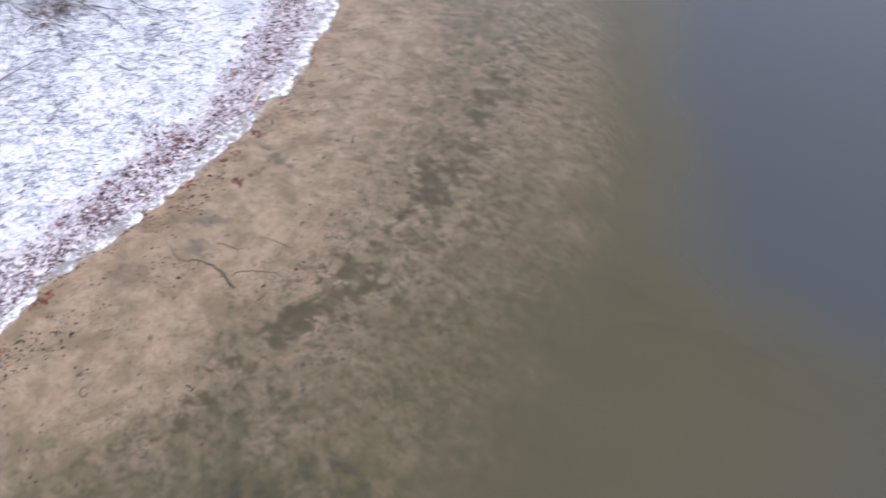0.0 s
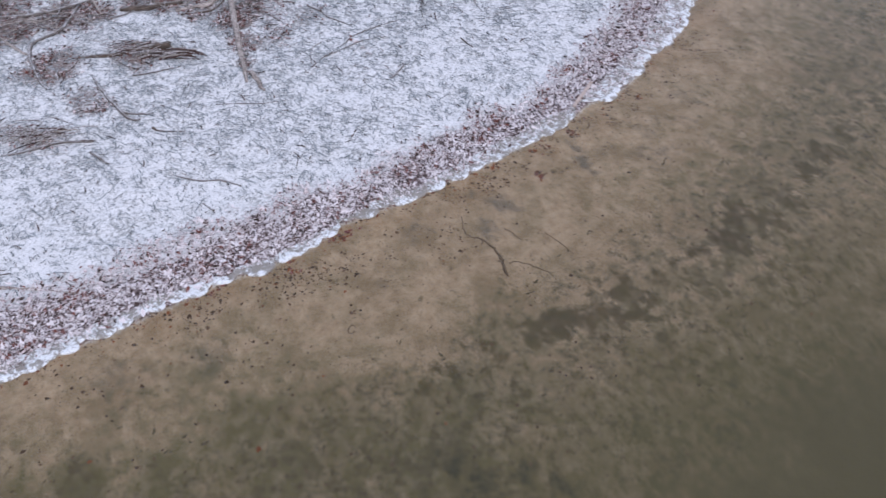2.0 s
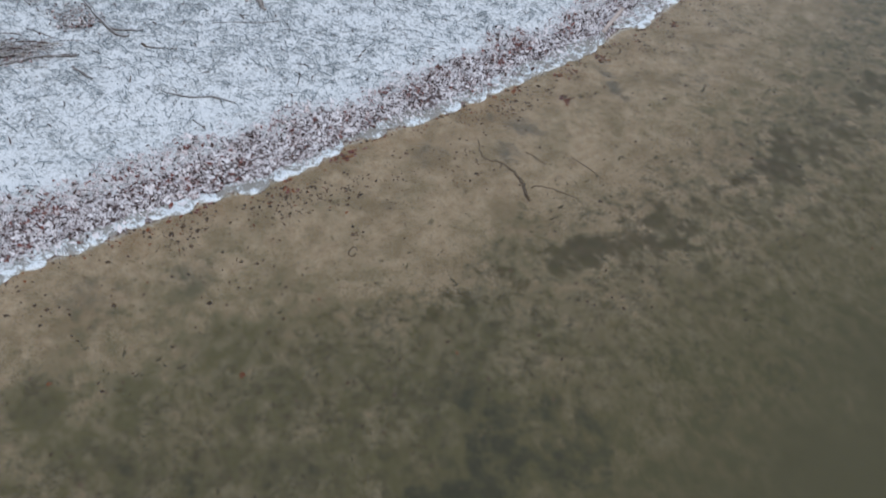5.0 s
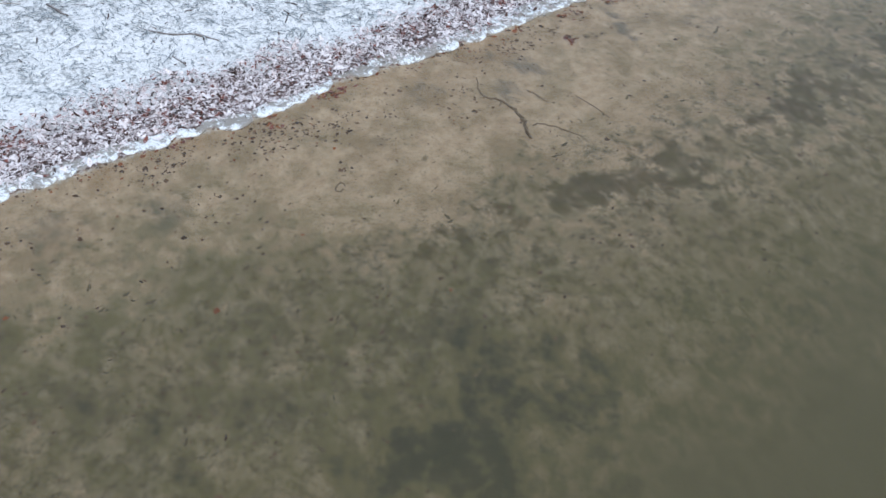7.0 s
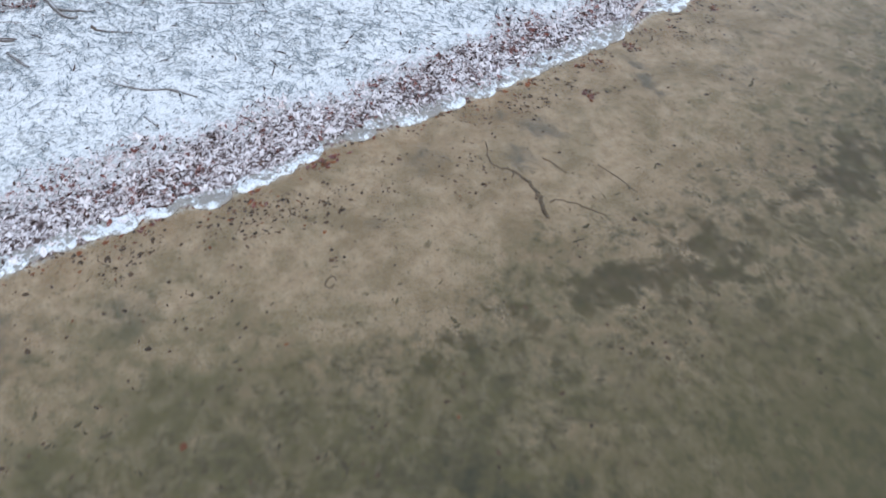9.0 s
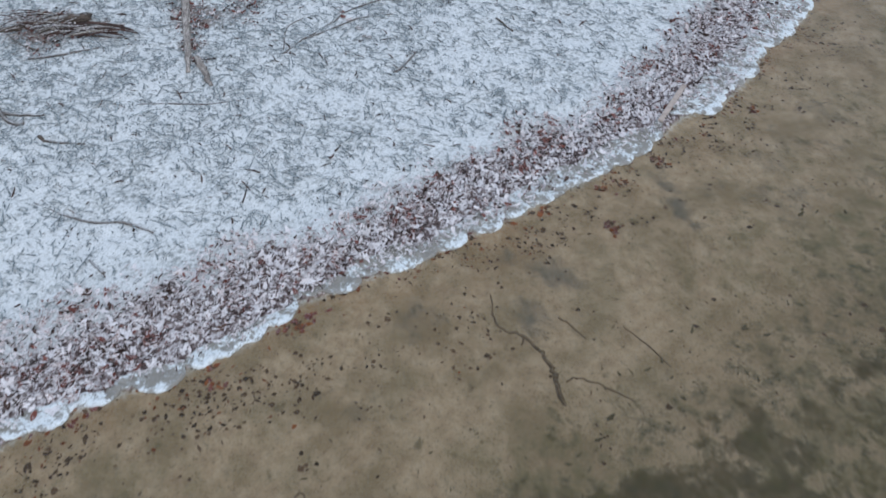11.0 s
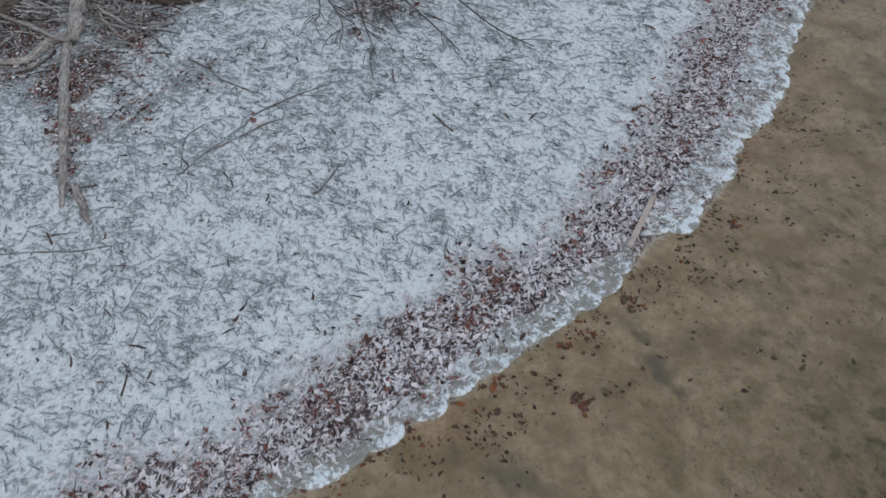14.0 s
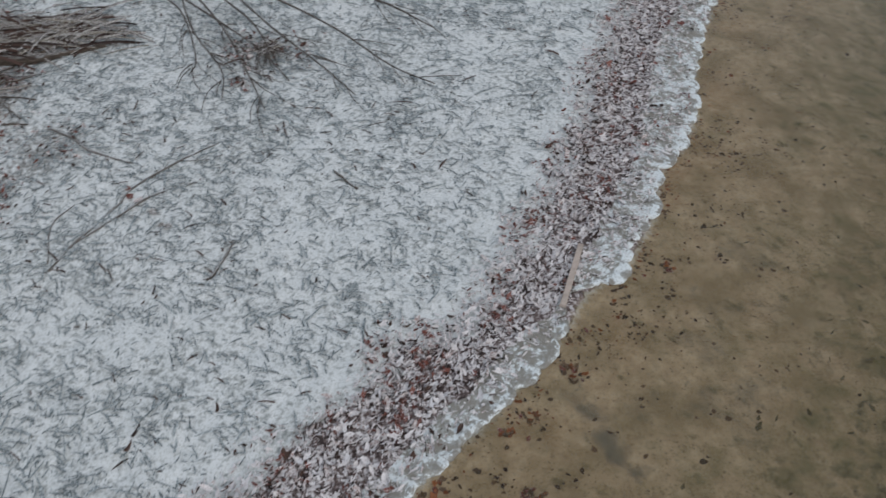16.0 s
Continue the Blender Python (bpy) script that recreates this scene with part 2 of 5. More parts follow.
    edge = math_node(n, l, "ADD", attribute_node(n, "wrack"), math_node(n, l, "MULTIPLY", math_node(n, l, "SUBTRACT", noise_node(n, l, 16, 5, 0.65, pos), 0.5), 1.6))
    land = mix_node(n, l, ramp_node(n, l, edge, (0.42, (0, 0, 0)), (0.62, (1, 1, 1))), land, soil)
    colour = mix_node(n, l, attribute_node(n, "lake"), land, sand)
    l.new(colour, bsdf.inputs["Base Color"])
    bsdf.inputs["Roughness"].default_value = 0.85
    bsdf.inputs["Specular IOR Level"].default_value = 0.25
    bump_node(n, l, bsdf, math_node(n, l, "ADD", grain, mid), 0.6, 0.015)
    return m


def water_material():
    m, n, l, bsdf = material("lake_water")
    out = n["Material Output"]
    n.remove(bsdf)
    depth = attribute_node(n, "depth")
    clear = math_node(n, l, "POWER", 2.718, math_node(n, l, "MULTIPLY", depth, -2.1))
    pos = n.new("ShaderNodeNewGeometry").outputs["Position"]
    # light scattered inside the murky water, put into its surface colour by depth
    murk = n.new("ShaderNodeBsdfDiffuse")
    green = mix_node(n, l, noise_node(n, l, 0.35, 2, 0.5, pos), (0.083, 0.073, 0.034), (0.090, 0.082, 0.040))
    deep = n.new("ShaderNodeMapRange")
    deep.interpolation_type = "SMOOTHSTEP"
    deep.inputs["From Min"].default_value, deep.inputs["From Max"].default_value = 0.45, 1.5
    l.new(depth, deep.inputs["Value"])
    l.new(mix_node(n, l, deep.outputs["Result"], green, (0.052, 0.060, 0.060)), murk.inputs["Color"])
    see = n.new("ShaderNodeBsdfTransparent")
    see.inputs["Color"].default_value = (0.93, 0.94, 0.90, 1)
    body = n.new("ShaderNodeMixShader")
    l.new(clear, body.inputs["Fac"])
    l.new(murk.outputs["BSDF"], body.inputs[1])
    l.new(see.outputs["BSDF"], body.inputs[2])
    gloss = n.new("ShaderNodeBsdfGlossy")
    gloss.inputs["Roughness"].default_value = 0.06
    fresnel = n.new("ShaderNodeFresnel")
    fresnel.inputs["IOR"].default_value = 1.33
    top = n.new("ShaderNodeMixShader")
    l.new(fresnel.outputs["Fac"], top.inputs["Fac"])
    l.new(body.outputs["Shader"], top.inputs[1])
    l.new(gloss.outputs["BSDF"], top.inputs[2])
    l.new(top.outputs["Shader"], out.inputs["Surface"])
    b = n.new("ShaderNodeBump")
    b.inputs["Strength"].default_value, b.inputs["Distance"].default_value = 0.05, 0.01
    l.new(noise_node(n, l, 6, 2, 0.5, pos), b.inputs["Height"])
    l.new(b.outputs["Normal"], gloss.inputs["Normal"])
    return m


def leaf_material(name, low, high, frost=0.0, rough=0.75, rimed=(0.79, 0.765, 0.775)):
    """Dead leaves that vary from leaf to leaf, with frost on part of them."""
    m, n, l, bsdf = material(name)
    geo = n.new("ShaderNodeNewGeometry")
    info = n.new("ShaderNodeObjectInfo")
    rnd = math_node(n, l, "FRACT", math_node(n, l, "ADD", geo.outputs["Random Per Island"], info.outputs["Random"]))
    grain = noise_node(n, l, 90, 4, 0.6, geo.outputs["Position"])
    colour = mix_node(n, l, rnd, low, high)
    colour = mix_node(n, l, math_node(n, l, "MULTIPLY", grain, 0.5), colour, tuple(0.5 * v for v in low))
    if frost:
        rime = ramp_node(n, l, noise_node(n, l, 75, 5, 0.7, geo.outputs["Position"]), (0.62 - 0.35 * frost, (0, 0, 0)), (0.80 - 0.35 * frost, (0.9, 0.9, 0.9)))
        colour = mix_node(n, l, rime, colour, rimed)
    l.new(colour, bsdf.inputs["Base Color"])
    bsdf.inputs["Roughness"].default_value = rough
    bsdf.inputs["Specular IOR Level"].default_value = 0.3
    bump_node(n, l, bsdf, grain, 0.4, 0.003)
    return m


def wood_material(name, low, high, snow=0.0):
    """Weathered wood or bark, with snow caught on its upper side."""
    m, n, l, bsdf = material(name)
    geo = n.new("ShaderNodeNewGeometry")
    along = n.new("ShaderNodeAttribute")
    along.attribute_name = "grain"
    grain, patch = noise_node(n, l, 1.0, 6, 0.7, along.outputs["Vector"]), noise_node(n, l, 7, 4, 0.6, geo.outputs["Position"])
    colour = ramp_node(n, l, grain, (0.36, low), (0.64, high))
    crack = ramp_node(n, l, noise_node(n, l, 2.4, 3, 0.6, along.outputs["Vector"]), (0.36, (0.8, 0.8, 0.8)), (0.45, (0, 0, 0)))
    colour = mix_node(n, l, crack, colour, tuple(0.3 * v for v in low))
    colour = mix_node(n, l, ramp_node(n, l, patch, (0.45, (0, 0, 0)), (0.75, (0.7, 0.7, 0.7))), colour, tuple(0.55 * v for v in low))
    if snow:
        xyz = n.new("ShaderNodeSeparateXYZ")
        l.new(geo.outputs["Normal"], xyz.inputs["Vector"])
        caught = math_node(n, l, "ADD", math_node(n, l, "MULTIPLY", xyz.outputs["Z"], 0.55), math_node(n, l, "MULTIPLY", patch, 0.8))
        caught = ramp_node(n, l, math_node(n, l, "ADD", caught, snow - 0.5), (0.68, (0, 0, 0)), (0.98, (0.8, 0.8, 0.8)))
        colour = mix_node(n, l, caught, colour, (0.78, 0.80, 0.82))
    l.new(colour, bsdf.inputs["Base Color"])
    bsdf.inputs["Roughness"].default_value = 0.8
    bsdf.inputs["Specular IOR Level"].default_value = 0.3
    bump_node(n, l, bsdf, grain, 0.7, 0.006)
    return m


def ice_material():
    """Shore ice: white crust at the outer edge and in patches, grey clear ice between."""
    m, n, l, bsdf = material("shore_ice")
    geo, info = n.new("ShaderNodeNewGeometry"), n.new("ShaderNodeObjectInfo")
    patch, grain = noise_node(n, l, 8, 5, 0.62, geo.outputs["Position"]), noise_node(n, l, 70, 4, 0.6, geo.outputs["Position"])
    crumb = noise_node(n, l, 30, 5, 0.7, geo.outputs["Position"])
    patch = math_node(n, l, "ADD", math_node(n, l, "MULTIPLY", patch, 0.6), math_node(n, l, "MULTIPLY", crumb, 0.4))
    f = math_node(n, l, "ADD", math_node(n, l, "SUBTRACT", math_node(n, l, "MULTIPLY", patch, 3.4), 0.82), math_node(n, l, "MULTIPLY", math_node(n, l, "SUBTRACT", info.outputs["Random"], 0.5), 0.25))
    ice_mix = n.new("ShaderNodeMix")
    ice_mix.data_type = "RGBA"
    ice_mix.inputs["B"].default_value = (0.33, 0.33, 0.32, 1)
    l.new(ramp_node(n, l, noise_node(n, l, 45, 5, 0.7, geo.outputs["Position"]), (0.50, (0, 0, 0)), (0.66, (0.75, 0.75, 0.75))), ice_mix.inputs["Factor"])
    l.new(ice_mix.outputs["Result"], bsdf.inputs["Base Color"])
    f = math_node(n, l, "ADD", f, math_node(n, l, "MULTIPLY", math_node(n, l, "MULTIPLY", attribute_node(n, "crust"), ramp_node(n, l, noise_node(n, l, 7, 4, 0.6, geo.outputs["Position"]), (0.44, (0.0, 0.0, 0.0)), (0.58, (1, 1, 1)))), 0.42))
    # white rims where one skin of ice froze over the next
    layer = noise_node(n, l, 9, 2, 0.4, geo.outputs["Position"])
    rim = math_node(n, l, "ABSOLUTE", math_node(n, l, "SUBTRACT", layer, 0.47))
    f = math_node(n, l, "ADD", f, ramp_node(n, l, rim, (0.0, (0.2, 0.2, 0.2)), (0.05, (0, 0, 0))))
    l.new(ramp_node(n, l, f, (0.72, (0.27, 0.25, 0.222)), (0.98, (0.40, 0.405, 0.39)), (1.16, (0.53, 0.57, 0.57)), (1.42, (0.75, 0.79, 0.81))), ice_mix.inputs["A"])
    bsdf.inputs["Roughness"].default_value = 0.4
    bsdf.inputs["IOR"].default_value = 1.31
    bump_node(n, l, bsdf, math_node(n, l, "ADD", grain, patch), 0.6, 0.01)
    return m


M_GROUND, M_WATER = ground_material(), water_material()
M_FROSTED = leaf_material("frosted_leaf", (0.30, 0.215, 0.207), (0.58, 0.465, 0.463), frost=0.92)
M_RIMED = leaf_material("rimed_red_leaf", (0.20, 0.09, 0.072), (0.40, 0.255, 0.22), frost=0.66)
M_RED = leaf_material("red_brown_leaf", (0.125, 0.04, 0.032), (0.275, 0.095, 0.07), frost=0.24)
M_DARK = leaf_material("dark_wet_leaf", (0.037, 0.023, 0.019), (0.115, 0.064, 0.05), rough=0.5)
M_SUNKEN = leaf_material("sunken_leaf", (0.068, 0.045, 0.030), (0.22, 0.14, 0.088))
M_WEED = leaf_material("bed_weed", (0.11, 0.09, 0.055), (0.23, 0.185, 0.115), rough=0.9)
M_ORANGE = leaf_material("sunken_orange_leaf", (0.18, 0.06, 0.027), (0.36, 0.135, 0.055))
M_REED = leaf_material("dead_reed", (0.10, 0.122, 0.132), (0.29, 0.325, 0.335), frost=0.42, rimed=(0.74, 0.79, 0.82))
M_SEDGE = leaf_material("dead_sedge", (0.07, 0.061, 0.053), (0.24, 0.215, 0.19), frost=0.5)
M_STRAW = leaf_material("dry_straw", (0.18, 0.155, 0.12), (0.37, 0.335, 0.28), frost=0.4)
M_GREYWOOD = wood_material("bleached_wood", (0.19, 0.16, 0.14), (0.56, 0.51, 0.47))
M_SNOWWOOD = wood_material("snowy_branch_bark", (0.085, 0.074, 0.068), (0.24, 0.215, 0.20), snow=0.36)
M_DARKWOOD = wood_material("rotten_wood", (0.045, 0.034, 0.028), (0.16, 0.125, 0.10), snow=0.30)
M_SUNKWOOD = wood_material("sunken_twig_bark", (0.15, 0.108, 0.074), (0.30, 0.22, 0.152))
M_TWIG = wood_material("shrub_bark", (0.07, 0.058, 0.052), (0.17, 0.145, 0.13))
M_BOARD = wood_material("sawn_board_wood", (0.41, 0.33, 0.285), (0.57, 0.48, 0.425))
M_ICE = ice_material()


# ---- builders ----
def link_mesh(name, me, mats, parent=None, label="", at=(0, 0, 0)):
    for mat in mats if isinstance(mats, (list, tuple)) else [mats]:
        me.materials.append(mat)
    ob = new(name, me)
    ob.location = at
    if parent is not None:
        ob.parent = parent
        up = Vector(parent.location)
        if parent.parent is not None:
            up += Vector(parent.parent.location)
        ob.location = Vector(at) - up
    if label:
        ob["label"] = label
    return ob


def part(name, bm, mat, parent, label="", at=(0, 0, 0)):
    me = bpy.data.meshes.new(name)
    for f in bm.faces:
        f.smooth = True
    bm.to_mesh(me)
    bm.free()
    return link_mesh(name, me, mat, parent, label, at)


def array_mesh(name, verts, tris, index=None, smooth=True):
    """A mesh straight from arrays of places and triangles, with a material index for each triangle."""
    me = bpy.data.meshes.new(name)
    me.vertices.add(len(verts))
    me.vertices.foreach_set("co", np.asarray(verts, np.float32).ravel())
    me.loops.add(3 * len(tris))
    me.loops.foreach_set("vertex_index", np.asarray(tris, np.int32).ravel())
    me.polygons.add(len(tris))
    me.polygons.foreach_set("loop_start", np.arange(0, 3 * len(tris), 3, dtype=np.int32))
    me.polygons.foreach_set("loop_total", np.full(len(tris), 3, np.int32))
    if index is not None:
        me.polygons.foreach_set("material_index", np.asarray(index, np.int32))
    me.polygons.foreach_set("use_smooth", np.full(len(tris), smooth))
    me.update(calc_edges=True)
    return me


def scatter(shape, tris, place, yaw, pitch, roll, size):
    """Many copies of one small shape in one array: place (n,3), turns in radians, size (n,3)."""
    v = shape[None] * size[:, None]
    cr, sr = np.cos(roll)[:, None], np.sin(roll)[:, None]
    x, y, z = v[..., 0] * cr + v[..., 2] * sr, v[..., 1], -v[..., 0] * sr + v[..., 2] * cr
    cp, sp = np.cos(pitch)[:, None], np.sin(pitch)[:, None]
    y, z = y * cp - z * sp, y * sp + z * cp
    cy, sy = np.cos(yaw)[:, None], np.sin(yaw)[:, None]
    v = np.stack([x * cy - y * sy, x * sy + y * cy, z], -1) + place[:, None]
    faces = tris[None] + (np.arange(len(place)) * len(shape))[:, None, None]
    return v.reshape(-1, 3), faces.reshape(-1, 3)


def leaf_shape(curl=0.16, twist=0.0):
    half = [(0.0, -0.5), (0.17, -0.33), (0.29, -0.05), (0.23, 0.25), (0.0, 0.52)]
    v = [(0, y, curl * (2 * y) ** 2 * 0.8) for _, y in half]
    v += [(-w, y, curl * (w * 3.2) + twist * y + curl * (2 * y) ** 2 * 0.8) for w, y in half[1:4]]
    v += [(w, y, curl * (w * 3.2) - twist * y + curl * (2 * y) ** 2 * 0.8) for w, y in half[1:4]]
    t = []
    for k in (5, 8):
        side = [(0, 1, k), (k, 1, 2), (k, 2, k + 1), (k + 1, 2, 3), (k + 1, 3, k + 2), (k + 2, 3, 4)]
        t += side if k == 8 else [(c, b, a) for a, b, c in side]
    return np.array(v, float), np.array(t)


def torn_leaf(seed, points=11, lobes=0.22):
    """A dead leaf with a lobed, torn outline, cupped and creased."""
    chance = random.Random(seed)
    v, t = [(0, 0, 0)], []
    for k in range(points):
        a = 2 * math.pi * k / points
        r = 0.5 * (1 + lobes * math.cos(k * math.pi) + chance.uniform(-0.22, 0.16))
        x, y = 0.68 * r * math.sin(a), r * math.cos(a)
        v.append((x, y, 0.5 * (x * x + y * y) * chance.uniform(0.2, 1.3) + 0.12 * abs(x)))
        t.append((0, 1 + (k + 1) % points, 1 + k))
    return np.array(v, float), np.array(t)


def blade_shape(rings=4):
    """A dead reed blade: folded along its rib, arched and tapered."""
    v, t = [], []
    for k in range(rings):
        f = k / (rings - 1)
        w = 0.5 * (0.75 + 0.6 * f - 1.15 * f * f)
        z = 0.5 * math.sin(f * math.pi) * 0.25
        bend = 0.09 * math.sin(f * 2.4)
        v += [(-w + bend * 6, f - 0.5, z), (bend * 6, f - 0.5, z + 0.12), (w + bend * 6, f - 0.5, z)]
        if k:
            a, b = 3 * (k - 1), 3 * k
            t += [(a, a + 1, b), (b, a + 1, b + 1), (a + 1, a + 2, b + 1), (b + 1, a + 2, b + 2)]
    return np.array(v, float), np.array(t)


def smooth_line(points, steps=5):
    """Catmull-Rom through rows of x, y, z, radius."""
    p = np.array(points, float)
    p = np.vstack([2 * p[0] - p[1], p, 2 * p[-1] - p[-2]])
    out = []
    for k in range(1, len(p) - 2):
        a, b, c, d = p[k - 1 : k + 3]
        for f in np.arange(steps) / steps:
            out.append(0.5 * (2 * b + (c - a) * f + (2 * a - 5 * b + 4 * c - d) * f * f + (3 * b - a - 3 * c + d) * f**3))
    out.append(p[-2])
    out = np.array(out)
    out[:, 3] = np.maximum(out[:, 3], 0.0015)
    return out


def tube(bm, points, sides=8, steps=5, knots=0.18, seed=0, wobble=0.25):
    """A branch along points with uneven girth, small bends, knots and broken ends."""
    rng = random.Random(seed)
    line = smooth_line(points, steps)
    rings = []
    fibre, run = bm.verts.layers.float_vector.get("grain") or bm.verts.layers.float_vector.new("grain"), 0.0
    for k, (x, y, z, r) in enumerate(line):
        run += float(np.linalg.norm(line[k][:3] - line[k - 1][:3])) if k else 0.0
        ahead = Vector(line[min(k + 1, len(line) - 1)][:3]) - Vector(line[max(k - 1, 0)][:3])
        turn = ahead.to_track_quat("Z", "Y").to_matrix()
        swell = 1 + knots * (noise.noise((k * 0.45 + seed * 7.1, seed, 0)) + (0.7 if rng.random() < 0.08 else 0))
        ends = k in (0, len(line) - 1)
        ring = []
        for j in range(sides):
            a = 2 * math.pi * j / sides
            rr = r * swell * (1 + knots * noise.noise((math.cos(a) * 1.5 + seed, math.sin(a) * 1.5, k * 0.5)))
            off = Vector((math.cos(a) * rr, math.sin(a) * rr, rng.uniform(-1, 1) * r * 0.7 if ends else 0))
            side = Vector((noise.noise((k * 0.55, seed * 3.3, 5)), noise.noise((k * 0.55, seed * 3.3, 9)), 0)) * r * wobble
            v = bm.verts.new(Vector((x, y, z)) + side + turn @ off)
            v[fibre] = Vector((math.cos(a) * max(2.0, r * 45) + seed, math.sin(a) * max(2.0, r * 45), run * 7))
            ring.append(v)
        rings.append(ring)
    for a, b in zip(rings, rings[1:]):
        for j in range(sides):
            bm.faces.new((a[j], a[(j + 1) % sides], b[(j + 1) % sides], b[j]))
    for ring, flip in ((rings[0], True), (rings[-1], False)):
        middle = bm.verts.new(sum((v.co for v in ring), Vector()) / sides)
        middle[fibre] = ring[0][fibre]
        for j in range(sides):
            tri = (ring[j], ring[(j + 1) % sides], middle)
            bm.faces.new(tri[::-1] if flip else tri)
    return line


def on_ground(points, lift=0.6):
    """Rows of x, y, radius (and an optional height over the ground) as rows of x, y, z, radius that lie on it."""
    return [(x, y, float(height(x, y)) + r * lift + (up[0] if up else 0), r) for x, y, r, *up in points]


def base_of(points):
    p = np.array(points)
    return Vector((p[:, 0].mean(), p[:, 1].mean(), (p[:, 2] - p[:, 3]).min()))


def shifted(points, base):
    return [(x - base.x, y - base.y, z - base.z, r) for x, y, z, r in points]


SEED = [10]


def stick(name, label, category, points, mat, group="", twigs=(), lift=0.5, sides=8, wobble=0.9, knots=0.28):
    """A loose stick on the ground; its side twigs are parts."""
    SEED[0] += 1
    pts = on_ground(points, lift)
    base = base_of(pts)
    bm = bmesh.new()
    tube(bm, shifted(pts, base), sides, 6, knots, SEED[0], wobble)
    ob = tagged(part(name, bm, mat, None, at=base), label, category, group)
    for tw in twigs:
        SEED[0] += 1
        bm = bmesh.new()
        tube(bm, shifted(on_ground(tw, lift), base), 6, 5, knots, SEED[0], wobble)
        part("twig", bm, mat, ob, at=base)
    return ob


def empty_thing(name, at, label, category, group="", kind=""):
    ob = new(name)
    ob.location = at
    ob.empty_display_size = 0.1
    return tagged(ob, label, category, group, kind)


# ---- ground and water ----
def graded(low, high, step, reach):
    """Even steps from low to high, then ever wider ones out to the reach."""
    out, d = [], step * 2
    v = high
    while v < reach:
        v += d
        d *= 1.6
        out.append(v)
    back_side, d, v = [], step * 2, low
    while v > -reach:
        v -= d
        d *= 1.6
        back_side.append(v)
    return np.array(back_side[::-1] + list(np.arange(low, high + step / 2, step)) + out)


def sheet(name, xs, ys, level, layers, mat):
    gx, gy = np.meshgrid(xs, ys)
    gz = level(gx, gy)
    verts = np.stack([gx, gy, gz], -1).reshape(-1, 3)
    w = len(xs)
    i, j = np.meshgrid(np.arange(w - 1), np.arange(len(ys) - 1))
    a = (j * w + i).ravel()
    tris = np.concatenate([np.stack([a, a + 1, a + w], -1), np.stack([a + 1, a + w + 1, a + w], -1)])
    me = array_mesh(name, verts, tris)
    for key, values in layers(gx, gy).items():
        me.attributes.new(key, "FLOAT", "POINT").data.foreach_set("value", np.asarray(values, np.float32).ravel())
    return link_mesh(name, me, mat)


# bare earth under the dead wood: x, y, radius, amount
BARE_EARTH = [(-3.62, 11.1, 0.32, 0.9), (-3.5, 10.8, 0.2, 0.8), (-3.3, 9.75, 0.5, 0.36), (-3.0, 10.3, 0.5, 0.3), (-3.85, 10.35, 0.42, 0.85), (-4.6, 10.2, 0.4, 0.7), (-5.1, 10.9, 0.7, 0.9), (-7.6, 9.3, 0.7, 1.0), (-6.5, 9.8, 0.6, 1.0), (-5.5, 10.5, 0.5, 0.9), (-3.7, 11.6, 0.6, 0.6),
              (-5.4, 7.55, 0.35, 0.7), (-6.4, 8.25, 0.5, 0.8), (-5.25, 8.78, 0.42, 0.95), (-3.84, 9.95, 0.3, 0.95), (-3.66, 9.4, 0.26, 0.9), (-3.45, 8.9, 0.2, 0.85), (-3.25, 8.55, 0.14, 0.7), (-5.8, 6.6, 0.4, 0.5), (-0.9, 11.9, 0.5, 0.35), (-1.22, 11.3, 0.14, 0.6), (-8.5, 10, 1.2, 0.9), (-4.2, 12.3, 1.0, 0.5)]
# weed on the bed: x, y, radius, amount
WEED = [(0.10, 1.15, 0.46, 1.0), (0.13, 1.42, 0.40, 1.0), (0.53, 1.05, 0.46, 1.0), (0.80, 0.92, 0.40, 1.0), (0.65, 1.80, 0.36, 0.9), (0.9, 1.95, 0.22, 0.7), (1.25, 1.90, 0.24, 0.65), (1.22, 1.6, 0.22, 0.7), (1.86, 2.07, 0.24, 0.6), (0.32, 1.80, 0.34, 0.85), (-0.2, 1.3, 0.34, 0.9), (0.4, 1.5, 0.34, 0.95), (0.95, 1.25, 0.34, 0.9), (1.25, 1.25, 0.3, 0.75),
        (-0.5, 1.0, 0.4, 0.75), (-0.9, 1.2, 0.35, 0.6), (-1.44, 0.78, 0.36, 0.75), (-2.2, 1.25, 0.36, 0.55), (-1.5, 1.25, 0.25, 0.45), (-1.3, 1.85, 0.4, 0.5)]
WEED += [(-0.55, 2.05, 0.4, 0.5), (0.26, 2.66, 0.25, 0.5), (-0.2, 2.4, 0.3, 0.5), (-2.55, 2.0, 0.4, 0.3), (-2.7, 1.25, 0.4, 0.4), (-3.3, 1.6, 0.5, 0.35), (0.9, 2.9, 0.35, 0.4), (1.3, 2.5, 0.4, 0.45), (1.9, 2.9, 0.45, 0.4), (2.4, 3.5, 0.5, 0.4),
         (2.2, 2.4, 0.35, 0.45), (3.2, 4.1, 0.5, 0.4), (4.6, 5.2, 0.6, 0.35), (3.0, 3.0, 0.5, 0.35), (-1.9, 2.5, 0.4, 0.3), (0.9, 1.5, 0.4, 0.85), (0.35, 2.0, 0.4, 0.75), (1.25, 1.7, 0.3, 0.7), (-0.35, 1.6, 0.4, 0.7), (0.0, 2.0, 0.35, 0.6)]
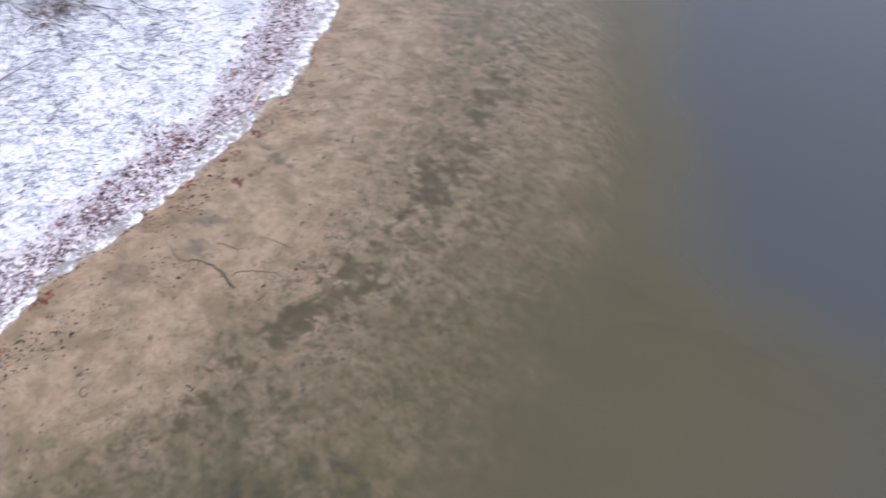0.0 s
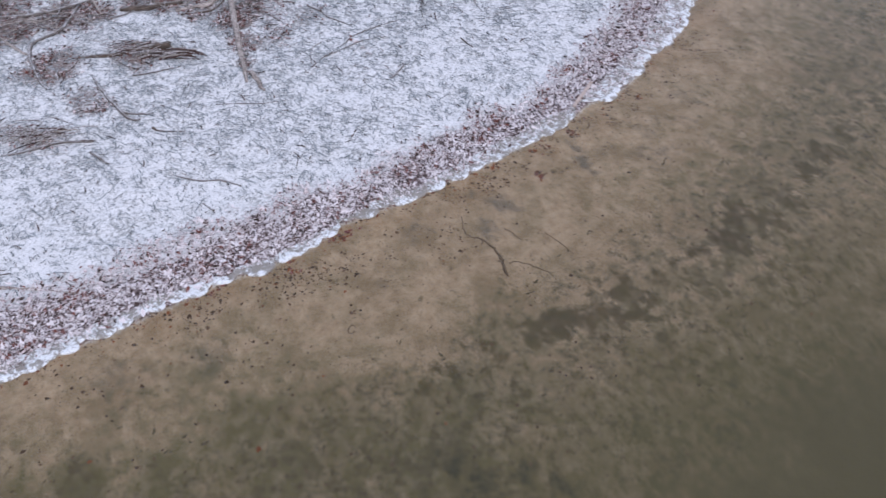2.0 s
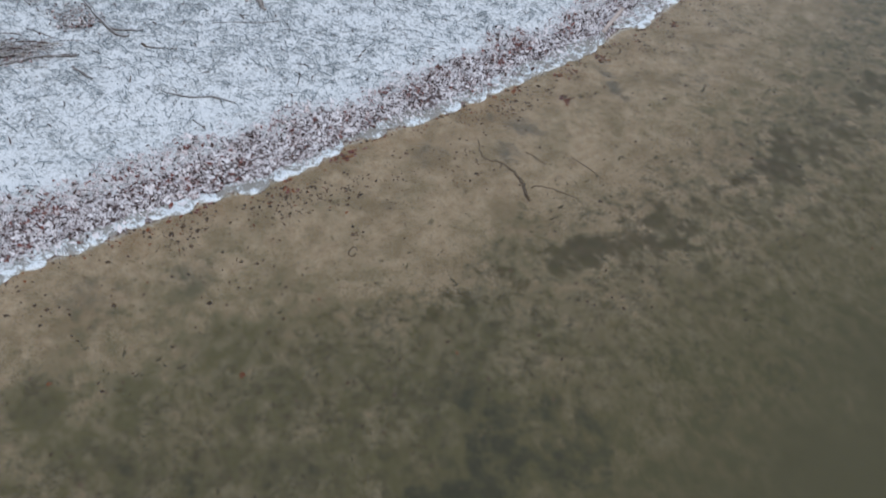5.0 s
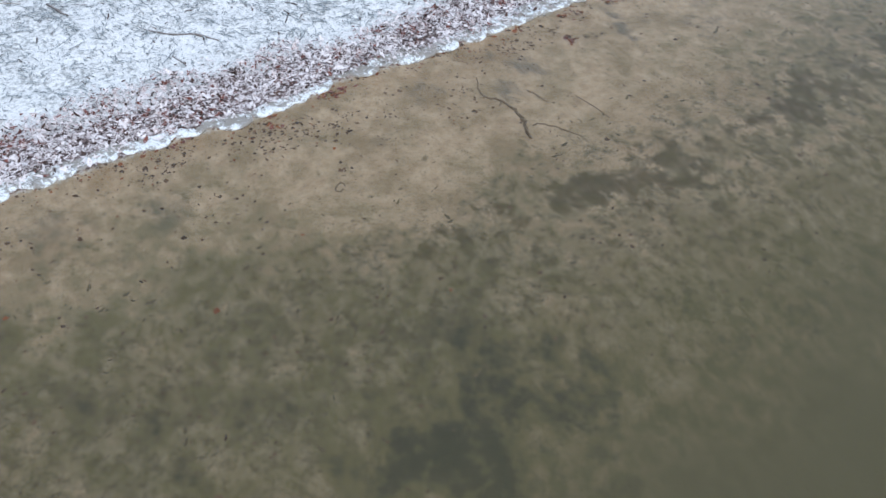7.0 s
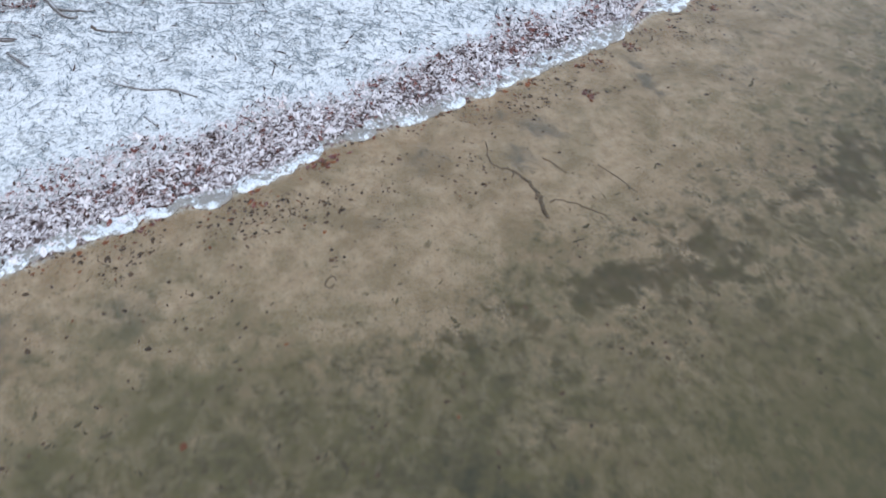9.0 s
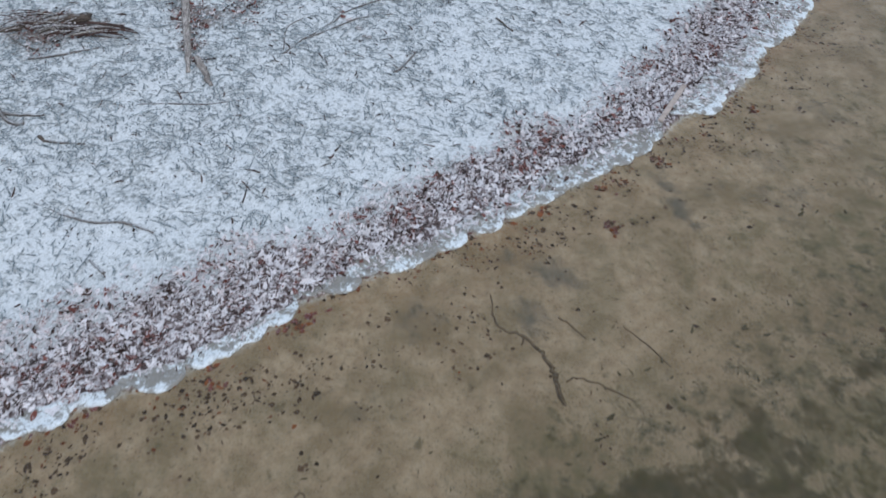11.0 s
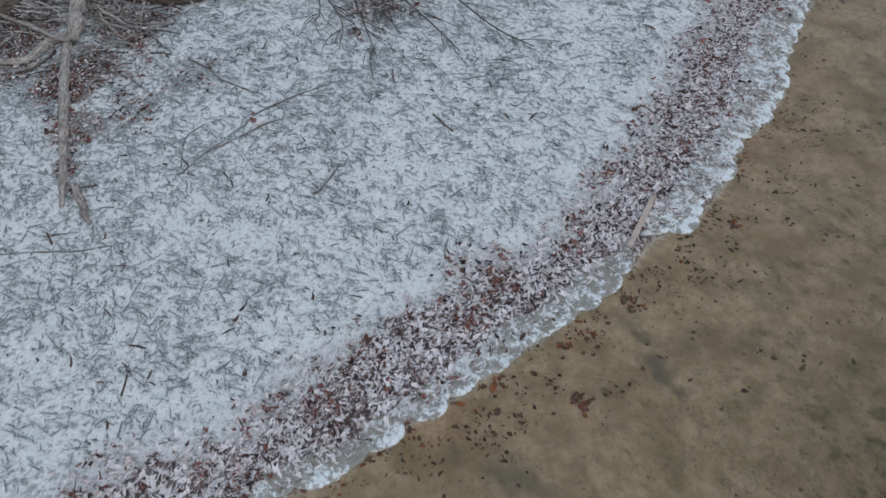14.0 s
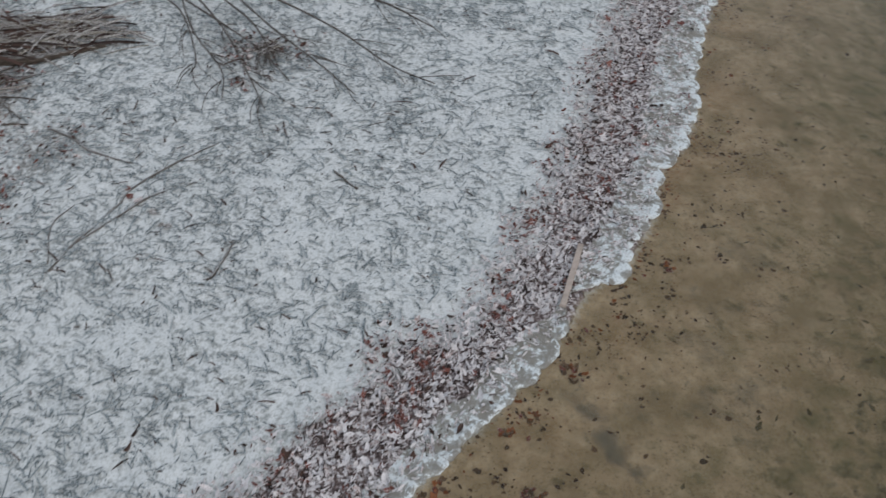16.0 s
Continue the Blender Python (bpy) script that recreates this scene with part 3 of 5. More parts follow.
# grey smudges of settled silt near the shore: x, y, radius, amount
SMUDGES = [(5.75, 4.85, 0.6, 0.55), (1.66, 7.22, 0.15, 0.6), (1.70, 6.95, 0.18, 0.75), (1.72, 6.82, 0.12, 0.9), (1.85, 6.66, 0.14, 0.7), (0.62, 5.92, 0.24, 0.75), (0.47, 5.99, 0.14, 0.6), (0.5, 5.36, 0.22, 0.7), (0.2, 6.08, 0.16, 0.5), (1.38, 6.25, 0.1, 0.5), (1.76, 6.9, 0.12, 0.9), (1.84, 6.64, 0.11, 0.85), (1.6, 7.32, 0.2, 0.4), (2.62, 7.66, 0.26, 0.45), (2.5, 7.16, 0.22, 0.4), (2.7, 6.9, 0.26, 0.4), (3.2, 8.0, 0.22, 0.4), (3.6, 7.5, 0.26, 0.4), (2.03, 7.25, 0.2, 0.35),
           (-0.4, 5.25, 0.3, 0.4), (2.9, 7.2, 0.3, 0.45), (3.3, 8.6, 0.4, 0.4), (-2.4, 3.2, 0.35, 0.5), (-3.3, 2.75, 0.4, 0.45), (-0.75, 4.4, 0.2, 0.35), (2.8, 8.1, 0.3, 0.3)]
# dark clumps of rotted leaf silt on the bed: x, y, radius, amount
SILT_CLUMPS = [(0.84, 3.82, 0.16, 0.6), (1.04, 3.80, 0.15, 0.8), (1.22, 3.98, 0.20, 1.05), (1.30, 3.88, 0.14, 1.0), (1.55, 4.02, 0.16, 0.85), (1.74, 3.85, 0.08, 0.85), (1.45, 4.18, 0.17, 0.7), (1.71, 4.22, 0.17, 0.75),
               (1.97, 4.42, 0.22, 0.8), (2.28, 4.45, 0.12, 0.9), (2.14, 4.15, 0.10, 0.85), (1.97, 4.12, 0.10, 0.75), (1.70, 4.54, 0.15, 0.5), (2.10, 4.72, 0.15, 0.6), (2.97, 5.22, 0.16, 1.0)]
SILT_CLUMPS += [(2.91, 4.95, 0.08, 0.7), (3.45, 5.52, 0.24, 0.95), (3.64, 5.32, 0.14, 0.8), (3.68, 6.02, 0.25, 0.9), (4.04, 5.92, 0.22, 0.85), (3.83, 5.28, 0.13, 0.6), (4.40, 6.45, 0.24, 0.7), (4.75, 6.9, 0.24, 0.85), (5.1, 7.45, 0.25, 0.8), (5.6, 8.1, 0.28, 0.7), (2.45, 4.82, 0.13, 0.6), (2.7, 5.03, 0.13, 0.65), (6.1, 8.9, 0.3, 0.6)]
SILT_CLUMPS += [(0.25, 3.60, 0.11, 0.7), (0.43, 3.52, 0.11, 0.75), (0.60, 3.47, 0.11, 0.75), (0.02, 3.23, 0.16, 0.75), (-0.13, 2.97, 0.09, 0.7), (0.36, 3.17, 0.11, 0.55), (2.47, 4.64, 0.10, 0.5), (2.54, 4.2, 0.12, 0.5), (1.91, 3.62, 0.12, 0.42), (2.51, 3.87, 0.14, 0.4)]


def spots(x, y, table, soft=0.5, seed=20, stray=0.5):
    total = np.zeros_like(x)
    wx, wy = x + stray * (cloudy(x, y, 0.5, seed, 3) - 0.5), y + stray * (cloudy(x, y, 0.5, seed + 1, 3) - 0.5)
    for px, py, r, amount in table:
        d = np.hypot(wx - px, wy - py) / r
        total = np.maximum(total, amount * (1 - ramp(d, soft, 1.35)))
    return total


DRIFT, ACROSS = np.array((0.45, -0.89)), np.array((0.89, 0.45))


def silt_amount(x, y):
    s, n = x * ALONG[0] + y * ALONG[1], x * INLAND[0] + y * INLAND[1]
    e = inland(x, y)
    # tongues of clean sand that run out into the lake between the clumps
    tongue = cloudy(x * ACROSS[0] + y * ACROSS[1], 0.24 * (x * DRIFT[0] + y * DRIFT[1]), 0.13, 31, 2)
    wx = x + 0.16 * (cloudy(x, y, 0.2, 38, 2) - 0.5) + 0.14 * (cloudy(x, y, 0.09, 40, 2) - 0.5)
    wy = y + 0.20 * (cloudy(x, y, 0.2, 39, 2) - 0.5) + 0.16 * (cloudy(x, y, 0.09, 41, 2) - 0.5)
    clumps = np.zeros_like(x)
    for px, py, r, amount in SILT_CLUMPS:
        u, w = ((wx - px) * ACROSS[0] + (wy - py) * ACROSS[1]) / (1.2 * r), ((wx - px) * DRIFT[0] + (wy - py) * DRIFT[1]) / (1.2 * r)
        d = np.hypot(u / 1.2, np.where(w > 0, w / 1.5, w))
        here = amount * (1 - ramp(d, 0.35, 1.3)) * (1 - 0.8 * ramp(w, -0.3, 0.9) * ramp(tongue, 0.42, 0.6))
        clumps = np.maximum(clumps, here)
    off = n - np.interp(s, SILT_S, SILT_N) + 0.3 * (cloudy(x, y, 0.45, 31, 3) - 0.5)
    band = np.where(off > 0, 1 - ramp(off, 0.0, 0.3), 1 - ramp(-off, 0.1, 0.9)) * ramp(s, 2.2, 3.3) * (0.5 + 0.5 * ramp(cloudy(x, y, 0.42, 32, 3), 0.36, 0.56))
    outer = ramp(-e, 1.9, 2.9) * (0.06 + 0.26 * ramp(cloudy(x, y, 0.5, 35, 4), 0.40, 0.62))
    loose = 0.14 * ramp(cloudy(x, y, 0.55, 34, 4), 0.38, 0.64) * ramp(-e, 0.05, 0.3)
    return np.maximum.reduce([0.97 * clumps, 0.35 * band, loose, outer])


def ground_layers(x, y):
    e, top = inland(x, y), above_wrack(x, y)
    frayed = top + 0.5 * (cloudy(x, y, 0.35, 11, 3) - 0.5)
    wrack = (1 - ramp(frayed, -0.55, -0.05)) * ramp(e, -0.05, 0.05)
    wx = spots(x, y, WEED, 0.1, 24, 0.9)
    settled = -e + 1.3 * ramp(-x, 0.2, 2.2) + 0.9 * ramp(y, 5.0, 7.5) + 1.7 * (cloudy(x, y, 0.9, 83, 4) - 0.5)
    weed = wx * (0.34 + 0.66 * ramp(cloudy(x, y, 0.3, 36, 4), 0.34, 0.6))
    return {"lake": 1 - ramp(e, -0.03, 0.03), "wrack": wrack, "bare": spots(x, y, BARE_EARTH, 0.4, 22),
            "silt": silt_amount(x, y), "smudge": 0.95 * spots(x, y, SMUDGES, 0.2, 20, 0.4), "mud": ramp(-e + 0.8 * (cloudy(x, y, 0.6, 92, 3) - 0.5), 4.3, 5.8), "weed": np.maximum(weed, 0.35 * ramp(-e, 1.7, 2.3) * (1 - ramp(-e, 3.6, 5.2))), "algae": np.clip(np.maximum(0.55 * weed + 0.58 * ramp(settled, 1.0, 3.3) * (1 - 0.3 * ramp(x, 0.3, 1.8)), 0.30 * ramp(-e, 2.1, 3.0) * (1 - 0.5 * ramp(x + y, 8, 11)) + 0.34 * ramp(-e, 2.9, 4.2) * (1 - 0.8 * ramp(x + y, 8, 11))), 0, 1),
            "fleck": ramp(settled, 0.9, 2.8) * (0.4 + 0.6 * ramp(cloudy(x, y, 0.7, 82, 3), 0.4, 0.62)) * (1 - ramp(-e, 3.0, 4.5)),
            "iron": ramp(cloudy(x, y, 0.5, 37, 3), 0.42, 0.7) * ramp(e, -0.75, -0.05) * (e < 0.05)}


GX, GY = graded(-10.5, 14.0, 0.05, 3500), graded(-1.5, 15.5, 0.05, 3500)
tagged(sheet("ground", GX, GY, height, ground_layers, M_GROUND), "lake shore dusted with thin snow, running down to a sandy bed", "ground", kind="structure")
WX, WY = graded(-10.5, 14.0, 0.1, 3500), graded(-1.5, 15.5, 0.1, 3500)
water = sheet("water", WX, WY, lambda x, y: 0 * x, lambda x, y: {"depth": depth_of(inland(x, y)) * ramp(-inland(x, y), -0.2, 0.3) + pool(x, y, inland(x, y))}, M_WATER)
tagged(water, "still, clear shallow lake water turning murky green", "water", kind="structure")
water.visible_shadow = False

# ---- rim of ice ----
rng = np.random.default_rng(4)


def at_shore(s, n):
    return s * ALONG + n * INLAND


ice_rim = empty_thing("ice_rim", (0, 6.4, 0), "thin white and grey shore ice along the waterline", "ice")


LOBES, at = [], -3.6
while at < 15.7:
    wide = rng.uniform(0.05, 0.19)
    LOBES.append((at + wide, wide, wide * rng.uniform(0.4, 0.9), rng.uniform(-0.045, 0.045)))
    at += wide * rng.uniform(1.25, 1.9)


def ice_edge(s):
    """The lobed outer edge of the ice: round lobes that meet in sharp notches."""
    bulge = max((h * math.sqrt(max(0.0, 1 - ((s - c) / w) ** 2)) + o for c, w, h, o in LOBES if abs(s - c) < w), default=-0.02)
    return float(np.interp(s, WATER_S, WATER_N)) + 0.07 - bulge


def ice_plate(start, end):
    """A stretch of the thin ice shelf from one crack to the next, lobed towards the water and rounded at its edge."""
    count = max(6, int((end - start) / 0.015))
    rows = 11
    bm = bmesh.new()
    crust = bm.verts.layers.float.new("crust")
    grid = []
    for k in range(count + 1):
        s = start + (end - start) * k / count
        s_in = s + (0.02 * noise.noise((s * 5, 8, 1)) if k in (0, count) else 0)
        outer = ice_edge(s) + 0.03 * noise.noise((s * 6.5, 5, 0)) + 0.014 * noise.noise((s * 36, 1, 0))
        inner = max(float(np.interp(s, ICE_S, ICE_N)) + 0.08 * noise.noise((s * 4, 11, 0)) - 0.02, outer + 0.06)
        crusted = min(1.5, max(0.15, 0.5 + 1.1 * noise.noise((s * 1.7, 31, 0)) + (0.65 if s > 7.5 else 0.0)))
        bay = 1 - math.exp(-(((s - 7.42) / 0.22) ** 2))
        column = []
        for q in range(rows + 1):
            f = q / rows
            w = outer + (inner - outer) * f**1.4
            p = at_shore(s_in, w + (1 - bay) * 0.12 * (1 - f))
            thick = 0.020 * min(1.0, 0.25 + 5.5 * f) * (1 - 0.35 * f)
            lump = 0.030 * max(0, noise.noise((p[0] * 11, p[1] * 11, 4))) + 0.016 * noise.noise((p[0] * 28, p[1] * 28, 6))
            v = bm.verts.new((p[0], p[1], max(0.004 + thick + lump * min(1, 4 * f), float(height(*p)) + 0.007 - 0.02 * max(0, f - 0.8))))
            width = 0.65 + 0.5 * noise.noise((s * 2.3, 20, 0)) + (0.45 if 7.75 < s < 8.7 else 0)
            v[crust] = bay * crusted * max(0.0, 1 - f / max(0.1, width))
            column.append(v)
        low = at_shore(s_in, outer + 0.006 + (1 - bay) * 0.12)
        under = bm.verts.new((low[0], low[1], -0.006))
        under[crust] = bay * crusted
        grid.append([under] + column)
    for a, b in zip(grid, grid[1:]):
        for q in range(rows + 1):
            bm.faces.new((a[q], b[q], b[q + 1], a[q + 1]))
    bmesh.ops.recalc_face_normals(bm, faces=bm.faces)
    if sum(f.normal.z for f in bm.faces) < 0:
        bmesh.ops.reverse_faces(bm, faces=bm.faces)
    base = Vector((*at_shore((start + end) / 2, float(np.interp((start + end) / 2, WATER_S, WATER_N))), 0))
    bmesh.ops.translate(bm, verts=bm.verts, vec=-base)
    part("ice_plate", bm, M_ICE, ice_rim, at=base)


s = -3.4
while s < 15.5:
    step = rng.uniform(0.35, 0.95)
    ice_plate(s, s + step)
    s += step + 0.004

# ---- dead wood on the snow ----
trunk_base = Vector((-4.12, 10.85, float(height(-4.12, 10.85))))
fallen = empty_thing("fallen_limb", trunk_base, "bleached forked dead limb lying broken on the snow", "fallen limb")


def limb(name, points, mat, parent, sides=9, label="", seed=1, knots=0.2):
    bm = bmesh.new()
    pts = on_ground(points)
    base = base_of(pts)
    tube(bm, shifted(pts, base), sides, 6, knots, seed)
    return part(name, bm, mat, parent, label, at=base)


limb("stem", [(-4.40, 12.05, 0.075, 0.16), (-4.33, 11.75, 0.085, 0.13), (-4.26, 11.35, 0.085, 0.10), (-4.16, 11.0, 0.082, 0.06), (-4.12, 10.78, 0.06, 0.03)], M_GREYWOOD, fallen, 11, "thick bleached stem with a splintered end", 2, 0.28)
limb("branch", [(-4.22, 10.86, 0.05), (-4.1, 10.5, 0.052), (-3.98, 10.15, 0.052), (-3.79, 9.61, 0.048), (-3.54, 8.92, 0.042), (-3.41, 8.56, 0.034), (-3.29, 8.22, 0.02)], M_GREYWOOD, fallen, 9, "straight bleached branch", 3)
limb("branch", [(-4.14, 10.86, 0.05, 0.03), (-4.36, 10.76, 0.055), (-4.46, 10.42, 0.05), (-4.62, 10.31, 0.035), (-4.95, 10.17, 0.032)], M_GREYWOOD, fallen, 9, "", 4)
limb("branch", [(-5.21, 11.30, 0.018, 0.08), (-5.01, 11.12, 0.022, 0.08), (-4.72, 10.99, 0.026, 0.08), (-4.47, 10.85, 0.026, 0.08), (-4.26, 10.72, 0.022, 0.09), (-4.1, 10.68, 0.016, 0.1)], M_GREYWOOD, fallen, 8, "thin grey branch across the fork", 5)
limb("branch", [(-4.55, 10.95, 0.012, 0.05), (-4.42, 10.78, 0.014, 0.06), (-4.28, 10.62, 0.014, 0.05)], M_GREYWOOD, fallen, 7, "", 6)
stick("branch_stub", "short bleached branch stub lying beside the fallen limb", "branch", [(-3.30, 8.50, 0.032), (-3.2, 8.36, 0.036), (-3.12, 8.24, 0.034), (-2.98, 8.02, 0.016)], M_GREYWOOD)
stick("log", "dark rotting log half covered in snow", "log", [(-5.26, 10.75, 0.10), (-5.21, 11.0, 0.12), (-5.13, 11.3, 0.12), (-5.0, 11.62, 0.11), (-4.9, 12.2, 0.10)], M_DARKWOOD, sides=12, lift=0.5, wobble=0.3)
stick("log", "weathered dark log half under snow beside bare earth", "log", [(-5.85, 10.08, 0.04), (-5.66, 10.13, 0.05), (-5.42, 10.2, 0.055), (-5.17, 10.34, 0.05), (-4.92, 10.41, 0.032)], M_DARKWOOD, sides=11, lift=0.4, wobble=0.5)
stick("log", "dark thin log at the edge of the dry grass", "log", [(-4.26, 11.95, 0.07), (-3.97, 11.87, 0.07), (-3.34, 11.80, 0.05), (-2.95, 11.93, 0.035), (-2.69, 12.06, 0.026), (-2.42, 12.17, 0.014)], M_DARKWOOD,
      twigs=[[(-3.3, 11.86, 0.018), (-3.1, 12.02, 0.016, 0.03), (-2.88, 12.15, 0.008, 0.05)]], sides=10, wobble=0.5)
stick("log", "big pale driftwood log, snow on its top", "log", [(-7.96, 9.55, 0.085), (-8.02, 10.24, 0.09), (-8.1, 11.2, 0.09)], M_GREYWOOD, sides=11, wobble=0.3)
stick("log", "rotten tussock log crusted with dead sedge", "log", [(-6.1, 8.55, 0.02), (-5.6, 8.70, 0.032), (-5.25, 8.86, 0.045), (-4.95, 9.0, 0.06), (-4.72, 9.1, 0.055)], M_DARKWOOD, sides=11, lift=0.3, wobble=0.4, knots=0.25)

STICKS = "loose sticks on the snow"
for label, pts, mat, twigs in (
    ("crooked bare branch curving over the snow", [(-6.62, 10.19, 0.028), (-6.58, 9.44, 0.03), (-6.79, 9.06, 0.028), (-6.84, 8.79, 0.028), (-6.66, 8.4, 0.026), (-6.36, 7.96, 0.022), (-6.14, 7.73, 0.012)], M_SNOWWOOD, ()),
    ("thin straight branch on bare red earth", [(-7.85, 9.34, 0.022), (-6.99, 8.69, 0.022), (-6.75, 8.55, 0.014)], M_GREYWOOD, ()),
    ("long snow-topped branch on red earth", [(-7.97, 9.6, 0.028), (-7.2, 9.79, 0.034), (-6.46, 10.37, 0.034), (-5.9, 10.9, 0.03)], M_SNOWWOOD, ()),
    ("short pale bleached stick on red earth", [(-6.6, 10.6, 0.024, 0.06), (-6.31, 10.16, 0.022, 0.05), (-6.06, 9.82, 0.014, 0.01)], M_GREYWOOD, ()),
    ("dark bent stick beside the fallen limb", [(-4.82, 10.04, 0.022), (-4.39, 10.27, 0.024), (-4.26, 10.6, 0.02)], M_DARKWOOD, ()),
    ("pale stick half under snow", [(-6.0, 9.75, 0.014), (-5.75, 9.99, 0.02), (-5.45, 10.45, 0.024)], M_SNOWWOOD, ()),
    ("dead stick beside the rotten log", [(-5.03, 8.22, 0.012), (-4.7, 8.36, 0.015), (-4.39, 8.54, 0.01)], M_SNOWWOOD, ()),
    ("short dead stick at the rotten log", [(-4.55, 8.75, 0.016), (-4.15, 8.78, 0.01)], M_DARKWOOD, ()),
    ("forked brown stick with a hooked end", [(-5.63, 8.16, 0.012), (-5.35, 7.79, 0.022), (-4.86, 7.27, 0.026), (-4.64, 7.12, 0.018), (-4.55, 7.15, 0.016)], M_SNOWWOOD, ([(-4.84, 7.26, 0.018), (-4.62, 7.25, 0.016), (-4.42, 7.29, 0.012)],)),
    ("straight brown stick lying in grass", [(-6.2, 6.1, 0.014), (-5.69, 6.34, 0.018), (-5.45, 6.5, 0.02), (-5.01, 6.6, 0.014)], M_SNOWWOOD, ([(-5.9, 6.28, 0.01), (-5.65, 6.62, 0.01), (-5.4, 6.8, 0.006)],)),
    ("small dark stick standing out of snow", [(-6.37, 6.5, 0.012), (-6.47, 6.9, 0.010)], M_DARKWOOD, ()),
    ("short snow-dusted stick on the snow", [(-4.97, 6.35, 0.012), (-4.62, 6.1, 0.016)], M_SNOWWOOD, ()),
    ("long thin stick broken in two bends", [(-3.95, 6.09, 0.006), (-3.6, 5.98, 0.010), (-3.32, 5.92, 0.012), (-3.1, 5.95, 0.012), (-2.8, 5.88, 0.008)], M_SNOWWOOD, ()),
    ("short dark stub with a thin tail", [(-4.32, 6.97, 0.022), (-4.2, 6.91, 0.014), (-3.85, 6.93, 0.006)], M_DARKWOOD, ()),
    ("stubby twig in the snow", [(-3.2, 5.5, 0.010), (-3.02, 5.36, 0.016)], M_SNOWWOOD, ()),
    ("pale stick pointing into the leaf wrack", [(-5.6, 3.86, 0.018), (-5.19, 3.86, 0.02), (-4.71, 3.88, 0.018), (-4.19, 3.86, 0.010)], M_GREYWOOD, ()),
    ("thin stick half under the snow", [(-5.5, 3.95, 0.010), (-5.05, 4.1, 0.008)], M_SNOWWOOD, ()),
    ("long frosted forked twig lying flat", [(-2.39, 8.72, 0.010), (-2.26, 9.05, 0.010), (-2.02, 9.48, 0.010), (-1.91, 9.71, 0.009), (-1.56, 10.08, 0.008), (-1.22, 10.36, 0.004)], M_SNOWWOOD,
     ([(-2.26, 9.05, 0.009), (-1.99, 9.33, 0.008), (-1.74, 9.59, 0.010), (-1.37, 9.78, 0.005)], [(-2.42, 8.8, 0.007), (-2.5, 9.27, 0.007), (-2.37, 9.53, 0.004)], [(-1.91, 9.71, 0.006), (-1.7, 9.95, 0.006), (-1.62, 10.3, 0.003)], [(-1.56, 10.08, 0.006), (-1.3, 10.1, 0.004)])),
    ("dark bent stick pressed in the snow", [(-2.84, 10.64, 0.012), (-2.63, 10.52, 0.015), (-2.37, 10.26, 0.013), (-1.97, 10.06, 0.006)], M_SNOWWOOD, ()),
    ("dark stick half sunk in snow", [(-3.43, 10.28, 0.010), (-3.2, 10.1, 0.012), (-3.0, 9.91, 0.012)], M_SNOWWOOD, ()),
    ("small dark twig lying on snow", [(-1.14, 8.58, 0.014), (-1.06, 8.78, 0.012), (-0.98, 9.0, 0.006)], M_SNOWWOOD, ()),
    ("small dark twig lying on snow", [(-0.16, 9.86, 0.010), (0.05, 9.6, 0.012)], M_DARKWOOD, ()),
    ("thin curved twig frosted with snow", [(-3.6, 7.62, 0.006), (-3.25, 7.68, 0.008), (-2.95, 7.72, 0.008), (-2.6, 7.85, 0.005)], M_SNOWWOOD, ()),
):
    stick("stick", label, "stick", pts, mat, STICKS, twigs)

# gnarled dead branch beside the limb
stick("gnarled_branch", "gnarled grey dead branch with crooked forks on bare earth", "branch",
      [(-4.15, 11.59, 0.02, 0.04), (-4.01, 11.42, 0.021, 0.06), (-3.87, 11.32, 0.02, 0.07), (-3.71, 11.18, 0.017, 0.07), (-3.62, 11.13, 0.013, 0.05), (-3.52, 11.2, 0.008, 0.02)], M_GREYWOOD,
      twigs=([(-4.05, 11.43, 0.014, 0.05), (-3.95, 11.24, 0.013, 0.05), (-3.83, 11.1, 0.013, 0.05), (-3.72, 11.0, 0.011, 0.03), (-3.61, 10.91, 0.007, 0.02)], [(-3.71, 11.25, 0.012, 0.07), (-3.64, 11.29, 0.007, 0.08)],
             [(-3.97, 11.65, 0.01, 0.1), (-3.84, 11.49, 0.012, 0.08), (-3.84, 11.39, 0.012, 0.07)]), wobble=0.5, knots=0.22)
